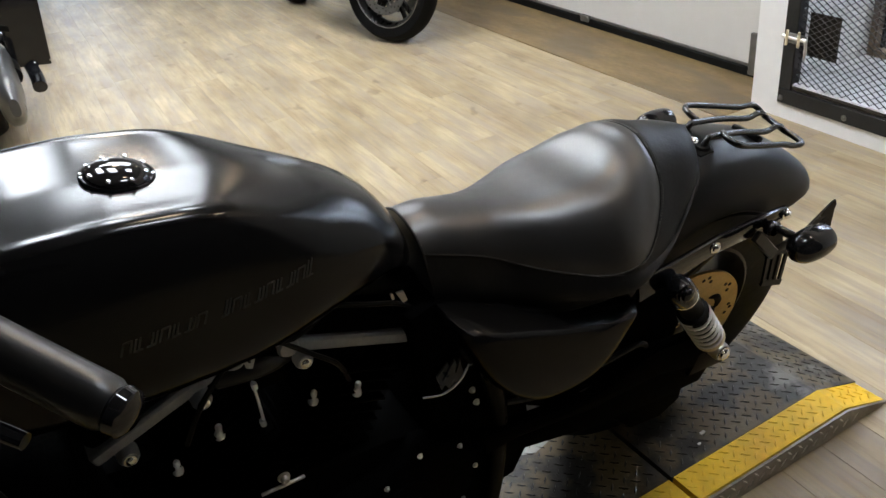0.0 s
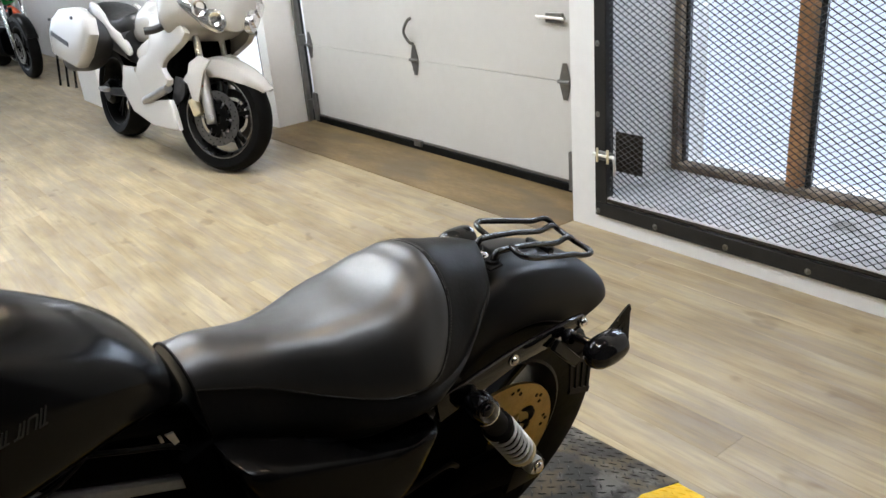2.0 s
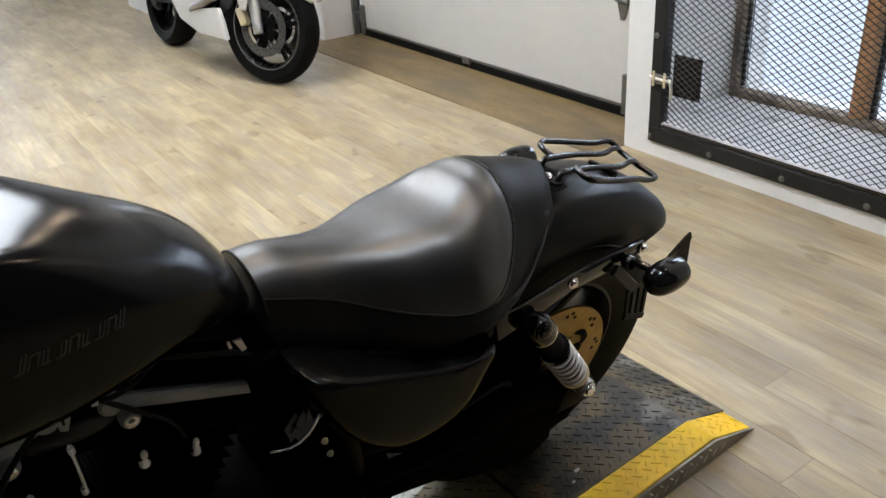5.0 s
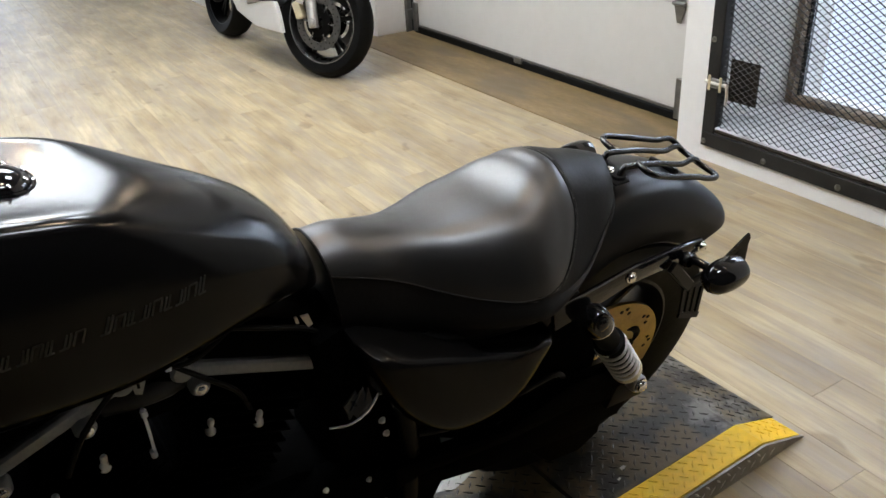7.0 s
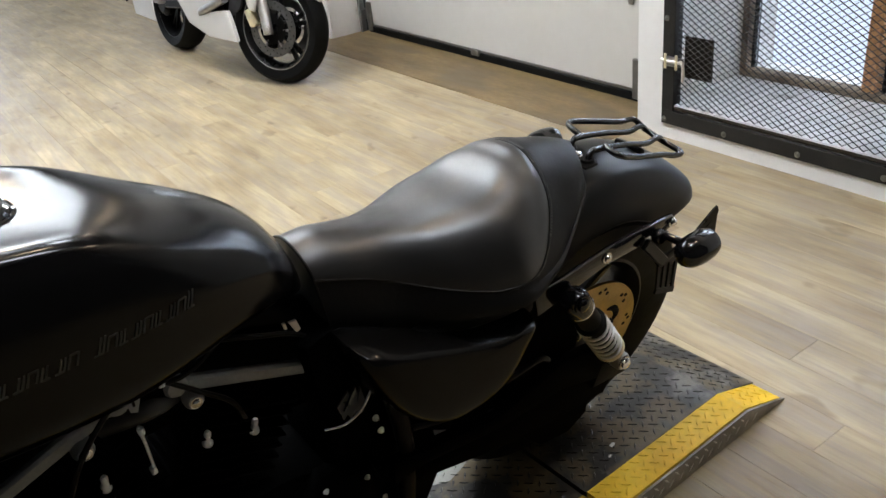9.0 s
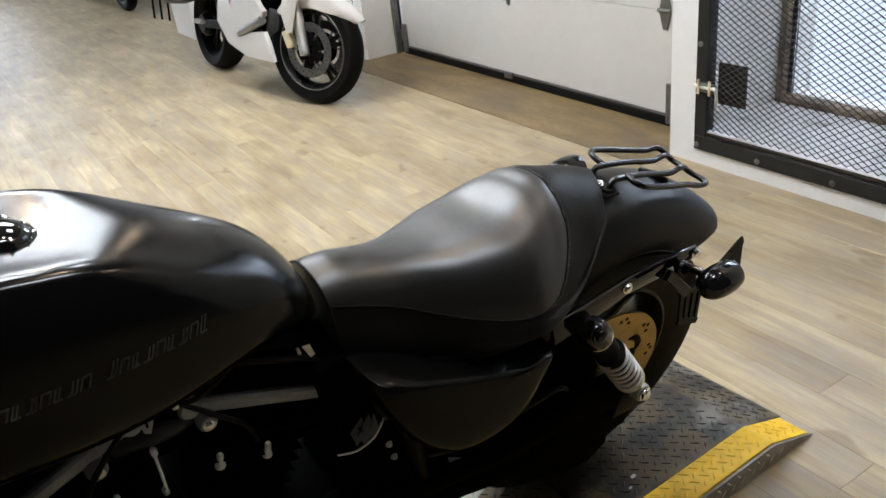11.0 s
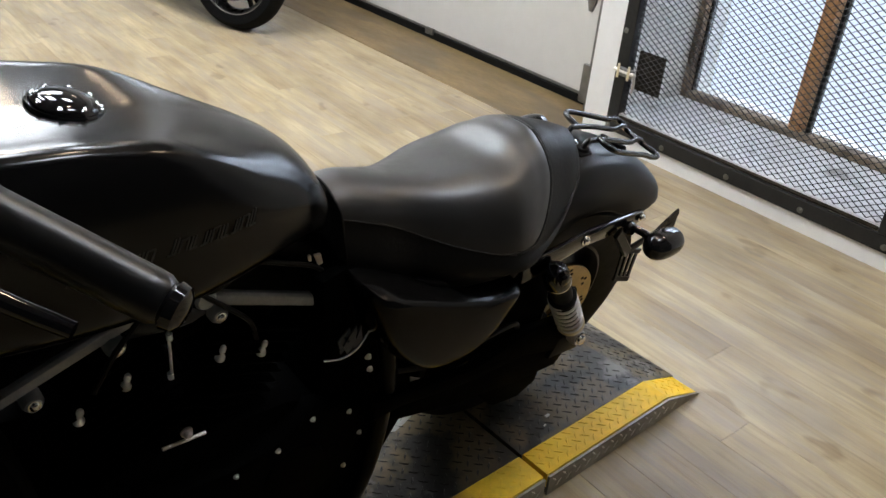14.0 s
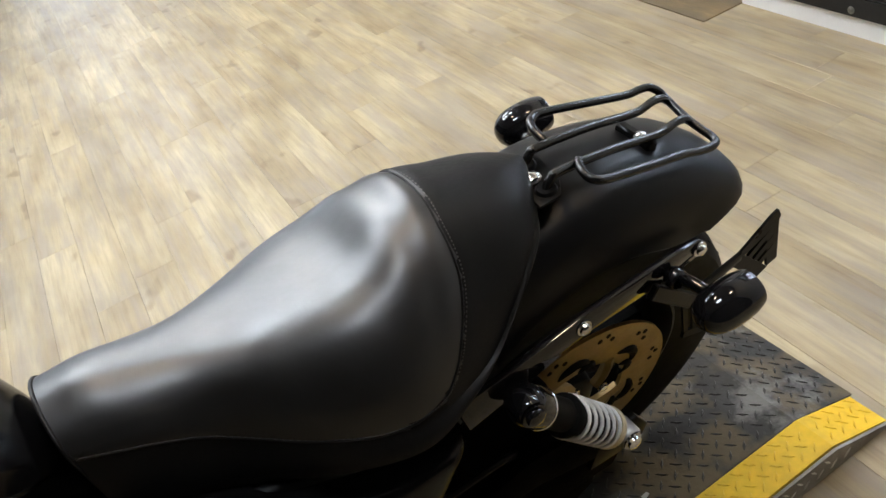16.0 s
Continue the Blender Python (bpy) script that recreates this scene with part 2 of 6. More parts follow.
SILVER = material("silver fork alloy", (0.55, 0.54, 0.52), 0.35, 0.8, vary=0.1, scale=14)
BLACK_PLASTIC = material("black trim plastic", (0.016, 0.016, 0.017), 0.5, vary=0.2, scale=20, bump=0.1, bump_scale=200)
SILVER_PAINT = material("silver grey paint", (0.06, 0.06, 0.06), 0.3, 0.2, vary=0.06, scale=6, coat=0.3)
ORANGE_LENS = material("orange reflector", (0.62, 0.08, 0.015), 0.2, vary=0.1, scale=30)
RED_PAINT = material("orange red paint", (0.50, 0.07, 0.02), 0.2, vary=0.08, scale=6, coat=0.5)
GREEN_PAINT = material("green paint", (0.02, 0.33, 0.08), 0.2, vary=0.08, scale=6, coat=0.5)
LAMP_GLASS = material("clear headlamp reflector", (0.72, 0.72, 0.72), 0.12, 0.85, vary=0.25, scale=24, rough_vary=0.08)
BADGE_GREY = material("grey badge metal", (0.055, 0.054, 0.050), 0.4, 0.5, vary=0.15, scale=30)
BLUE_RAG = material("blue grey plastic", (0.03, 0.04, 0.06), 0.3, vary=0.3, scale=30)
CLEAR = glass("clear window glass")
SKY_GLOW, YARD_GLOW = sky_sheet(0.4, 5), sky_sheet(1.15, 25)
COOL_GLOW = glow("cool ceiling lamp", (0.85, 0.92, 1.0), LAMP_COOL)
WARM_GLOW = glow("warm ceiling lamp", (1.0, 0.78, 0.55), LAMP_WARM)



def bare_areas(m, grey, scale, cut):
    """Rubs a painted metal through to grey in broad uneven areas."""
    n, l = m.node_tree.nodes, m.node_tree.links
    b = n["Principled BSDF"]
    old = b.inputs["Base Color"].links[0].from_socket
    co, t, r, mx = n.new("ShaderNodeTexCoord"), n.new("ShaderNodeTexNoise"), n.new("ShaderNodeMapRange"), n.new("ShaderNodeMix")
    t.inputs["Scale"].default_value, t.inputs["Detail"].default_value, t.inputs["Roughness"].default_value = scale, 6.0, 0.66
    r.inputs["From Min"].default_value, r.inputs["From Max"].default_value = cut, cut + 0.09
    mx.data_type = "RGBA"
    mx.inputs[7].default_value = (*grey, 1)
    l.new(co.outputs["Object"], t.inputs["Vector"])
    l.new(t.outputs["Fac"], r.inputs["Value"])
    l.new(r.outputs[0], mx.inputs[0])
    l.new(old, mx.inputs[6])
    l.new(mx.outputs[2], b.inputs["Base Color"])


bare_areas(PLATE_STEEL, (0.14, 0.132, 0.118), 6.5, 0.54)

# ---- building tools ----


def part(name, bm, mat, parent=None, label="", smooth=True):
    """Links a bmesh as one mesh object under a thing or a part."""
    me = bpy.data.meshes.new(name)
    bmesh.ops.recalc_face_normals(bm, faces=bm.faces)
    bm.to_mesh(me)
    bm.free()
    me.materials.append(mat)
    if smooth:
        me.polygons.foreach_set("use_smooth", [True] * len(me.polygons))
        me.set_sharp_from_angle(angle=radians(38))
    ob = new(name, me)
    ob.parent = parent
    if label:
        ob["label"] = label
    return ob


def thing(name, m, label, category, group="", kind=""):
    ob = new(name)
    ob.matrix_world = m
    ob.empty_display_size = 0.05
    return tagged(ob, label, category, group, kind)


def box(size, at=(0, 0, 0), bevel=0.0, turn=None, bm=None, seg=1):
    bm = bm or bmesh.new()
    made = bmesh.ops.create_cube(bm, size=1.0)["verts"]
    bmesh.ops.scale(bm, vec=size, verts=made)
    if bevel:
        edges = list({e for v in made for e in v.link_edges})
        made = bmesh.ops.bevel(bm, geom=edges, offset=bevel, segments=seg, affect="EDGES", profile=0.5, clamp_overlap=True)["verts"]
    if turn is not None:
        bmesh.ops.transform(bm, matrix=turn.to_4x4(), verts=made)
    bmesh.ops.translate(bm, vec=at, verts=made)
    return bm


def bar(a, b, wide, high, bevel=0.003, bm=None, up=(0, 0, 1)):
    """A straight bar of square section from a to b."""
    a, b = Vector(a), Vector(b)
    d = (b - a).normalized()
    side = d.cross(Vector(up)).normalized()
    top = side.cross(d)
    turn = Matrix((d, side, top)).transposed()
    return box(((b - a).length, wide, high), (a + b) / 2, bevel, turn, bm)


def smooth_line(points, steps=8, closed=False):
    """A soft curve through the points."""
    p = [Vector(q) for q in points]
    out, n = [], len(p)
    for i in range(n if closed else n - 1):
        a, b, c, d = (p[(i + k) % n] if closed else p[min(max(i + k, 0), n - 1)] for k in (-1, 0, 1, 2))
        for s in range(steps):
            t = s / steps
            out.append(0.5 * (2 * b + (c - a) * t + (2 * a - 5 * b + 4 * c - d) * t * t + (3 * b - a - 3 * c + d) * t ** 3))
    if not closed:
        out.append(p[-1])
    return out


def tube(points, radius, seg=10, closed=False, bm=None, taper=None):
    """A round tube along the points."""
    bm = bm or bmesh.new()
    p = [Vector(q) for q in points]
    n, rings, ref = len(p), [], None
    for i in range(n):
        d = (p[(i + 1) % n] - p[i - 1]) if closed else (p[min(i + 1, n - 1)] - p[max(i - 1, 0)])
        d.normalize()
        if ref is None:
            ref = d.orthogonal().normalized()
        ref = (ref - d * ref.dot(d)).normalized()
        side = d.cross(ref)
        r = radius if taper is None else radius * taper(i / max(1, n - 1))
        rings.append([bm.verts.new(p[i] + r * (math.cos(a) * ref + math.sin(a) * side)) for a in (2 * math.pi * k / seg for k in range(seg))])
    for i in range(n if closed else n - 1):
        a, b = rings[i], rings[(i + 1) % n]
        for k in range(seg):
            bm.faces.new((a[k], a[(k + 1) % seg], b[(k + 1) % seg], b[k]))
    if not closed:
        bm.faces.new(rings[0])
        bm.faces.new(rings[-1])
    return bm


def lathe(profile, at=(0, 0, 0), axis="y", seg=48, bm=None, turn=None):
    """Spins (radius, along) round an axis; a closed profile gives a ring."""
    bm = bm or bmesh.new()
    rings, made = [], []
    for r, a in profile:
        ring = []
        if r < 1e-5:
            ring = [bm.verts.new((0, a, 0))]
        else:
            ring = [bm.verts.new((r * math.cos(t), a, r * math.sin(t))) for t in (2 * math.pi * k / seg for k in range(seg))]
        rings.append(ring)
        made += ring
    for i in range(len(rings) - 1):
        a, b = rings[i], rings[i + 1]
        for k in range(seg):
            j = (k + 1) % seg
            if len(a) == 1 and len(b) == 1:
                continue
            if len(a) == 1:
                bm.faces.new((a[0], b[j], b[k]))
            elif len(b) == 1:
                bm.faces.new((a[k], a[j], b[0]))
            else:
                bm.faces.new((a[k], a[j], b[j], b[k]))
    m = {"y": Matrix.Identity(3), "x": Matrix.Rotation(radians(-90), 3, "Z"), "z": Matrix.Rotation(radians(90), 3, "X")}[axis]
    if turn is not None:
        m = turn.to_3x3() @ m
    bmesh.ops.transform(bm, matrix=m.to_4x4(), verts=made)
    bmesh.ops.translate(bm, vec=at, verts=made)
    return bm


def along(a, b):
    """A turn that lays the lathe's axis from a to b."""
    return (Vector(b) - Vector(a)).to_track_quat("Y", "Z").to_matrix()


def loft(rings, cap=True, closed=True, bm=None):
    bm = bm or bmesh.new()
    rows = [[bm.verts.new(p) for p in ring] for ring in rings]
    n = len(rows[0])
    for a, b in zip(rows, rows[1:]):
        for k in range(n if closed else n - 1):
            bm.faces.new((a[k], a[(k + 1) % n], b[(k + 1) % n], b[k]))
    if cap and closed:
        bm.faces.new(rows[0])
        bm.faces.new(rows[-1])
    return bm


def curve_at(keys, x):
    """Smooth value at x from (x, value) keys."""
    xs, ys = [k[0] for k in keys], [k[1] for k in keys]
    if x <= xs[0]:
        return ys[0]
    if x >= xs[-1]:
        return ys[-1]
    i = max(k for k in range(len(xs) - 1) if xs[k] <= x)

    def slope(k):
        if k == 0 or k == len(xs) - 1:
            j = min(k, len(xs) - 2)
            return (ys[j + 1] - ys[j]) / (xs[j + 1] - xs[j])
        return (ys[k + 1] - ys[k - 1]) / (xs[k + 1] - xs[k - 1])
    h = xs[i + 1] - xs[i]
    t = (x - xs[i]) / h
    return (2 * t ** 3 - 3 * t * t + 1) * ys[i] + (t ** 3 - 2 * t * t + t) * h * slope(i) + (3 * t * t - 2 * t ** 3) * ys[i + 1] + (t ** 3 - t * t) * h * slope(i + 1)


def slab(outline, thick, axis="y", at=0.0, bevel=0.0, bm=None):
    """A flat outline (two coordinates) given a thickness along an axis."""
    bm = bm or bmesh.new()
    put = {"y": lambda p, d: (p[0], d, p[1]), "x": lambda p, d: (d, p[0], p[1]), "z": lambda p, d: (p[0], p[1], d)}[axis]
    lo = [bm.verts.new(put(p, at - thick / 2)) for p in outline]
    hi = [bm.verts.new(put(p, at + thick / 2)) for p in outline]
    n = len(outline)
    faces = [bm.faces.new(lo), bm.faces.new(hi)]
    for k in range(n):
        faces.append(bm.faces.new((lo[k], lo[(k + 1) % n], hi[(k + 1) % n], hi[k])))
    if bevel:
        bmesh.ops.recalc_face_normals(bm, faces=bm.faces)
        bmesh.ops.bevel(bm, geom=[e for f in faces[:2] for e in f.edges], offset=bevel, segments=2, affect="EDGES", profile=0.5, clamp_overlap=True)
    return bm


def bolt_head(at, radius=0.008, high=0.006, axis="y", sign=-1, bm=None, turn=None):
    """A domed bolt head on a thin washer."""
    prof = [(0, 0), (radius * 1.35, 0), (radius * 1.35, sign * high * 0.25), (radius, sign * high * 0.3), (radius * 0.95, sign * high * 0.75), (radius * 0.6, sign * high), (0, sign * high * 1.05)]
    return lathe(prof, at, axis, 12, bm, turn)


# ---- the room ----
EAST, DOOR_X, ROOM_N, ROOM_S, ROOM_W, TALL = 2.58, 2.85, 13.0, -1.0, -3.4, 3.1


def build_room():
    sub = part("floor", box((8.6, ROOM_N - ROOM_S + 0.4, 0.1), (-0.2, (ROOM_N + ROOM_S) / 2, -0.065)), SUBFLOOR)
    tagged(sub, "worn pale oak-look vinyl plank floor", "floor", kind="structure")
    patch = part("threshold", box((0.505, 2.74, 0.014), (2.657, 3.63, -0.003), 0.002), PLYWOOD)
    tagged(patch, "worn brown board floor strip before the garage door", "threshold", kind="structure")
    wall = bmesh.new()
    deep = 3.30 - EAST

    def block(y0, y1, z0, z1, x0=EAST, x1=3.30):
        box((x1 - x0, y1 - y0, z1 - z0), ((x0 + x1) / 2, (y0 + y1) / 2, (z0 + z1) / 2), bm=wall)
    block(ROOM_S, 0.90, -0.01, TALL)
    block(0.90, 2.11, -0.01, 0.145)
    block(0.90, 2.11, 2.06, TALL)
    block(2.11, 2.262, -0.01, TALL)
    block(2.262, 2.46, -0.01, TALL, 2.90, 3.30)
    block(2.46, 4.95, 2.14, TALL, 2.90, 3.30)
    block(2.262, 5.0, 2.30, TALL, EAST, 2.90)
    block(5.0, 5.12, -0.01, TALL)
    block(5.12, 5.95, 2.12, TALL)
    block(5.12, 5.95, -0.01, 0.12)
    block(5.95, ROOM_N, -0.01, TALL)
    tagged(part("wall_east", wall, WHITE_WALL, smooth=False), "scuffed white painted wall with deep openings", "wall", kind="structure")
    tagged(part("wall_south", box((8.6, 0.2, TALL), (-0.2, ROOM_S - 0.1, TALL / 2 - 0.01)), DARK_WALL), "dim painted wall behind the lift", "wall", kind="structure")
    tagged(part("wall_west", box((0.2, ROOM_N - ROOM_S, TALL), (ROOM_W - 0.1, (ROOM_N + ROOM_S) / 2, TALL / 2 - 0.01)), DARK_WALL), "dim painted side wall", "wall", kind="structure")
    north = bmesh.new()
    for x0, x1, z0, z1 in ((ROOM_W, -2.9, 0, TALL), (1.3, 3.3, 0, TALL), (-2.9, 1.3, 0, 0.45), (-2.9, 1.3, 2.55, TALL), (-0.88, -0.72, 0.45, 2.55)):
        box((x1 - x0, 0.2, z1 - z0), ((x0 + x1) / 2, ROOM_N + 0.1, (z0 + z1) / 2 - 0.01), bm=north)
    tagged(part("wall_north", north, WHITE_WALL, smooth=False), "white end wall with two shop windows", "wall", kind="structure")
    tagged(part("ceiling", box((8.6, ROOM_N - ROOM_S + 0.4, 0.1), (-0.2, (ROOM_N + ROOM_S) / 2, TALL + 0.05)), CEILING_PAINT), "plain pale painted ceiling", "ceiling", kind="structure")
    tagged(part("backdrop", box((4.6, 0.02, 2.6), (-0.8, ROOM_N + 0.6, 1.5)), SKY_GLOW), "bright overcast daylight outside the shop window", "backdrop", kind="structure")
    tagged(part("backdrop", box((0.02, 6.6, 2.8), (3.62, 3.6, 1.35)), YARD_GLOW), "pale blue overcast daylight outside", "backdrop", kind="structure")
    box_wall = part("low_wall", box((0.5, 0.55, 0.75), (2.24, 7.25, 0.374), 0.006), WHITE_WALL)
    tagged(box_wall, "low white painted boxed-in wall section", "low wall", kind="structure")


def build_window():
    win = thing("window_1", Matrix.Identity(4), "two-light window with brown wooden frame and bright panes", "window", kind="structure")
    x, z0, z1 = 3.085, 0.147, 2.058
    part("window_frame", bar((x, 2.092, z0), (x, 2.092, z1), 0.07, 0.032, 0.004, up=(0, 1, 0)), RUST_WOOD, win)
    part("window_frame", bar((x, 0.93, z0), (x, 0.93, z1), 0.07, 0.055, 0.004, up=(0, 1, 0)), RUST_WOOD, win)
    part("mullion", bar((x, 1.53, z0 + 0.03), (x, 1.53, z1 - 0.05), 0.07, 0.056, 0.006, up=(0, 1, 0)), BROWN_WOOD, win, "varnished brown wooden mullion")
    part("sash_edge", bar((x + 0.02, 1.486, z0 + 0.03), (x + 0.02, 1.486, z1 - 0.05), 0.04, 0.014, 0.002, up=(0, 1, 0)), SEAL, win)
    part("sash_edge", bar((x + 0.02, 2.071, z0 + 0.03), (x + 0.02, 2.071, z1 - 0.05), 0.04, 0.009, 0.002, up=(0, 1, 0)), SEAL, win)
    part("window_frame", bar((x, 0.96, z0 + 0.016), (x, 2.075, z0 + 0.016), 0.07, 0.032, 0.004), RUST_WOOD, win, "dusty wooden bottom rail")
    part("window_frame", bar((x, 0.96, z1 - 0.025), (x, 2.075, z1 - 0.025), 0.07, 0.05, 0.004), RUST_WOOD, win)
    for y0, y1 in ((1.559, 2.066), (0.96, 1.478)):
        p = part("pane", box((0.005, y1 - y0, z1 - z0 - 0.08), (x + 0.025, (y0 + y1) / 2, (z0 + z1) / 2 - 0.01)), CLEAR, win)
        p.visible_shadow = False
    sill = part("window_sill", box((0.46, 1.20, 0.006), (2.81, 1.505, 0.1485), 0.001), SILL_GREY, win, "scuffed grey painted sill")
    win2 = thing("window_2", Matrix.Identity(4), "narrow black-framed glazed opening", "window", kind="structure")
    for y in (5.14, 5.93):
        part("window_frame", bar((2.62, y, 0.125), (2.62, y, 2.115), 0.06, 0.035, 0.003, up=(0, 1, 0)), BLACK_METAL, win2)
    for z in (0.14, 2.10):
        part("window_frame", bar((2.62, 5.16, z), (2.62, 5.91, z), 0.06, 0.03, 0.003), BLACK_METAL, win2)
    p = part("pane", box((0.005, 0.75, 1.93), (2.63, 5.535, 1.12)), CLEAR, win2)
    p.visible_shadow = False


def build_screen():
    """The security screen over the window: steel angle frame, bolts, expanded mesh and a latch."""
    scr = thing("security_screen", Matrix.Identity(4), "dark steel security screen of expanded mesh bolted over the window", "security screen")
    x = EAST - 0.006
    part("bottom_rail", box((0.012, 1.28, 0.060), (x, 1.483, 0.096), 0.002), DARK_STEEL, scr)
    part("top_rail", box((0.012, 1.28, 0.085), (x, 1.483, 2.08), 0.002), DARK_STEEL, scr)
    part("side_rail", box((0.0118, 0.058, 1.911), (x, 2.094, 1.082), 0.002), DARK_STEEL, scr)
    part("side_rail", box((0.0118, 0.058, 1.911), (x, 0.872, 1.082), 0.002), DARK_STEEL, scr)
    part("inner_lip", box((0.045, 0.005, 1.9), (EAST + 0.012, 2.066, 1.1), 0.001), DARK_STEEL, scr)
    part("inner_lip", box((0.045, 0.005, 1.9), (EAST + 0.012, 0.900, 1.1), 0.001), DARK_STEEL, scr)
    for y in (2.108, 1.812, 1.495, 1.177, 0.862):
        part("bolt", bolt_head((x - 0.006, y, 0.087), 0.009, 0.006, "x", -1), GALVANISED, scr)
    for y in (2.105, 0.862):
        for z in (0.50, 0.78, 1.1, 1.5, 1.9):
            part("bolt", bolt_head((x - 0.006, y, z), 0.009, 0.006, "x", -1), GALVANISED, scr)
    part("mesh_hem", box((0.030, 1.16, 0.014), (EAST + 0.006, 1.483, 0.137), 0.004), RUSTY, scr, "rusty folded bottom edge of the mesh")
    bm = bmesh.new()
    y0, y1, z0, z1 = 0.902, 2.064, 0.118, 2.045
    pitch, rise = 0.0386, 0.0232
    cols, rows = int((y1 - y0) / pitch), int((z1 - z0) / rise)
    strand = []
    for rrow in range(rows + 1):
        z = z0 + rrow * rise
        for sgn in (1, -1):
            pts = [(y0 + k * pitch / 2, z + sgn * (rise / 2 if k % 2 else 0.0)) for k in range(2 * cols + 1)]
            ring = []
            for yy, zz in pts:
                ring.append([bm.verts.new((EAST + 0.008 + dx, yy, zz + dz)) for dx, dz in ((-0.0034, -0.0013), (0.0, 0.0018), (0.0018, -0.0010))])
            for a, b in zip(ring, ring[1:]):
                for k in range(3):
                    bm.faces.new((a[k], a[(k + 1) % 3], b[(k + 1) % 3], b[k]))
    ob = part("expanded_mesh", bm, MESH_STEEL, scr, "black diamond expanded steel mesh", smooth=False)
    ob["kind"] = "stuff"
    part("latch_plate", box((0.004, 0.135, 0.165), (EAST + 0.0135, 1.965, 0.352), 0.001), RUSTY, scr, "dark steel latch cover plate")
    latch = part("latch", box((0.022, 0.075, 0.035), (EAST - 0.022, 2.06, 0.335), 0.004), GALVANISED, scr, "zinc slide bolt latch")
    part("latch_bolt", tube([(EAST - 0.028, 2.115, 0.338), (EAST - 0.028, 2.005, 0.338)], 0.008), BARE_STEEL, latch)
    part("latch_handle", tube(smooth_line([(EAST - 0.03, 2.012, 0.338), (EAST - 0.036, 2.002, 0.333), (EAST - 0.034, 1.999, 0.30), (EAST - 0.034, 2.0, 0.265)], 4), 0.006), BARE_STEEL, latch)
    for y in (2.09, 2.035):
        part("latch_strap", box((0.006, 0.012, 0.06), (EAST - 0.035, y, 0.338), 0.002), BRASS, latch)


def build_garage_door():
    door = thing("garage_door", Matrix.Identity(4), "closed white sectional garage door with steel hinges", "garage door")
    y0, y1 = 2.475, 4.94
    z = 0.028
    for k, high in enumerate((0.502, 0.53, 0.53, 0.53)):
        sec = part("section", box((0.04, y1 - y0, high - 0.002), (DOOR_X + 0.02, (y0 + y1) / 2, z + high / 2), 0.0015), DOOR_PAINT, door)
        z += high
    part("section_backing", box((0.006, y1 - y0, 2.09), (DOOR_X + 0.045, (y0 + y1) / 2, 1.075)), SEAL, door)
    part("bottom_seal", box((0.045, y1 - y0, 0.046), (DOOR_X + 0.010, (y0 + y1) / 2, 0.0215), 0.005), SEAL, door, "black rubber bottom seal")
    part("seal_retainer", box((0.004, y1 - y0, 0.012), (DOOR_X - 0.003, (y0 + y1) / 2, 0.052)), GALVANISED, door)
    for y in (2.55, 3.713, 4.90):
        for zz in (0.53, 1.06, 1.59):
            h = part("hinge", slab([(y - 0.012, zz - 0.085), (y + 0.012, zz - 0.085), (y + 0.034, zz - 0.012), (y + 0.034, zz + 0.012), (y + 0.012, zz + 0.085), (y - 0.012, zz + 0.085), (y - 0.034, zz + 0.012), (y - 0.034, zz - 0.012)], 0.004, "x", DOOR_X - 0.004), GALVANISED, door, "galvanised hinge plate")
            part("knuckle", tube([(DOOR_X - 0.012, y - 0.036, zz), (DOOR_X - 0.012, y + 0.036, zz)], 0.009), GALVANISED, h)
    part("lift_handle", tube(smooth_line([(DOOR_X - 0.004, 3.715, 0.62), (DOOR_X - 0.03, 3.72, 0.635), (DOOR_X - 0.045, 3.74, 0.69), (DOOR_X - 0.03, 3.722, 0.745), (DOOR_X - 0.004, 3.718, 0.76)], 5), 0.008), GALVANISED, door, "steel lift handle")
    part("bottom_bracket", box((0.022, 0.07, 0.035), (DOOR_X - 0.014, 3.737, 0.045), 0.003), GALVANISED, door)
    for y in (2.50, 4.915):
        part("corner_bracket", box((0.02, 0.05, 0.19), (DOOR_X - 0.012, y, 0.11), 0.003), GALVANISED, door)
    part("slide_bolt", box((0.02, 0.10, 0.045), (DOOR_X - 0.012, 2.60, 0.815), 0.003), GALVANISED, door)
    part("slide_rod", tube([(DOOR_X - 0.03, 2.52, 0.815), (DOOR_X - 0.03, 2.70, 0.82)], 0.007), BARE_STEEL, door)
    for y, s in ((4.968, 1), (2.44, -1)):
        tr = thing("door_track", Matrix.Identity(4), "galvanised steel garage door track beside the door", "door track", "door tracks")
        part("channel", box((0.045, 0.004, 2.2), (DOOR_X - 0.03, y + s * 0.012, 1.1)), GALVANISED, tr)
        part("channel_lip", box((0.004, 0.028, 2.2), (DOOR_X - 0.054, y, 1.1)), GALVANISED, tr)
        # Dark colour here puts in the shaded gap between track and wall.
        part("wall_angle", box((0.05, 0.006, 2.2), (DOOR_X - 0.01, y + s * 0.02, 1.1)), DARK_STEEL, tr, "wall angle coloured dark for the shaded gap by the track")
        for zz in (0.12, 0.56, 1.1, 1.6):
            part("track_bracket", box((0.05, 0.03, 0.07), (DOOR_X - 0.02, y + s * 0.008, zz), 0.003), GALVANISED, tr)


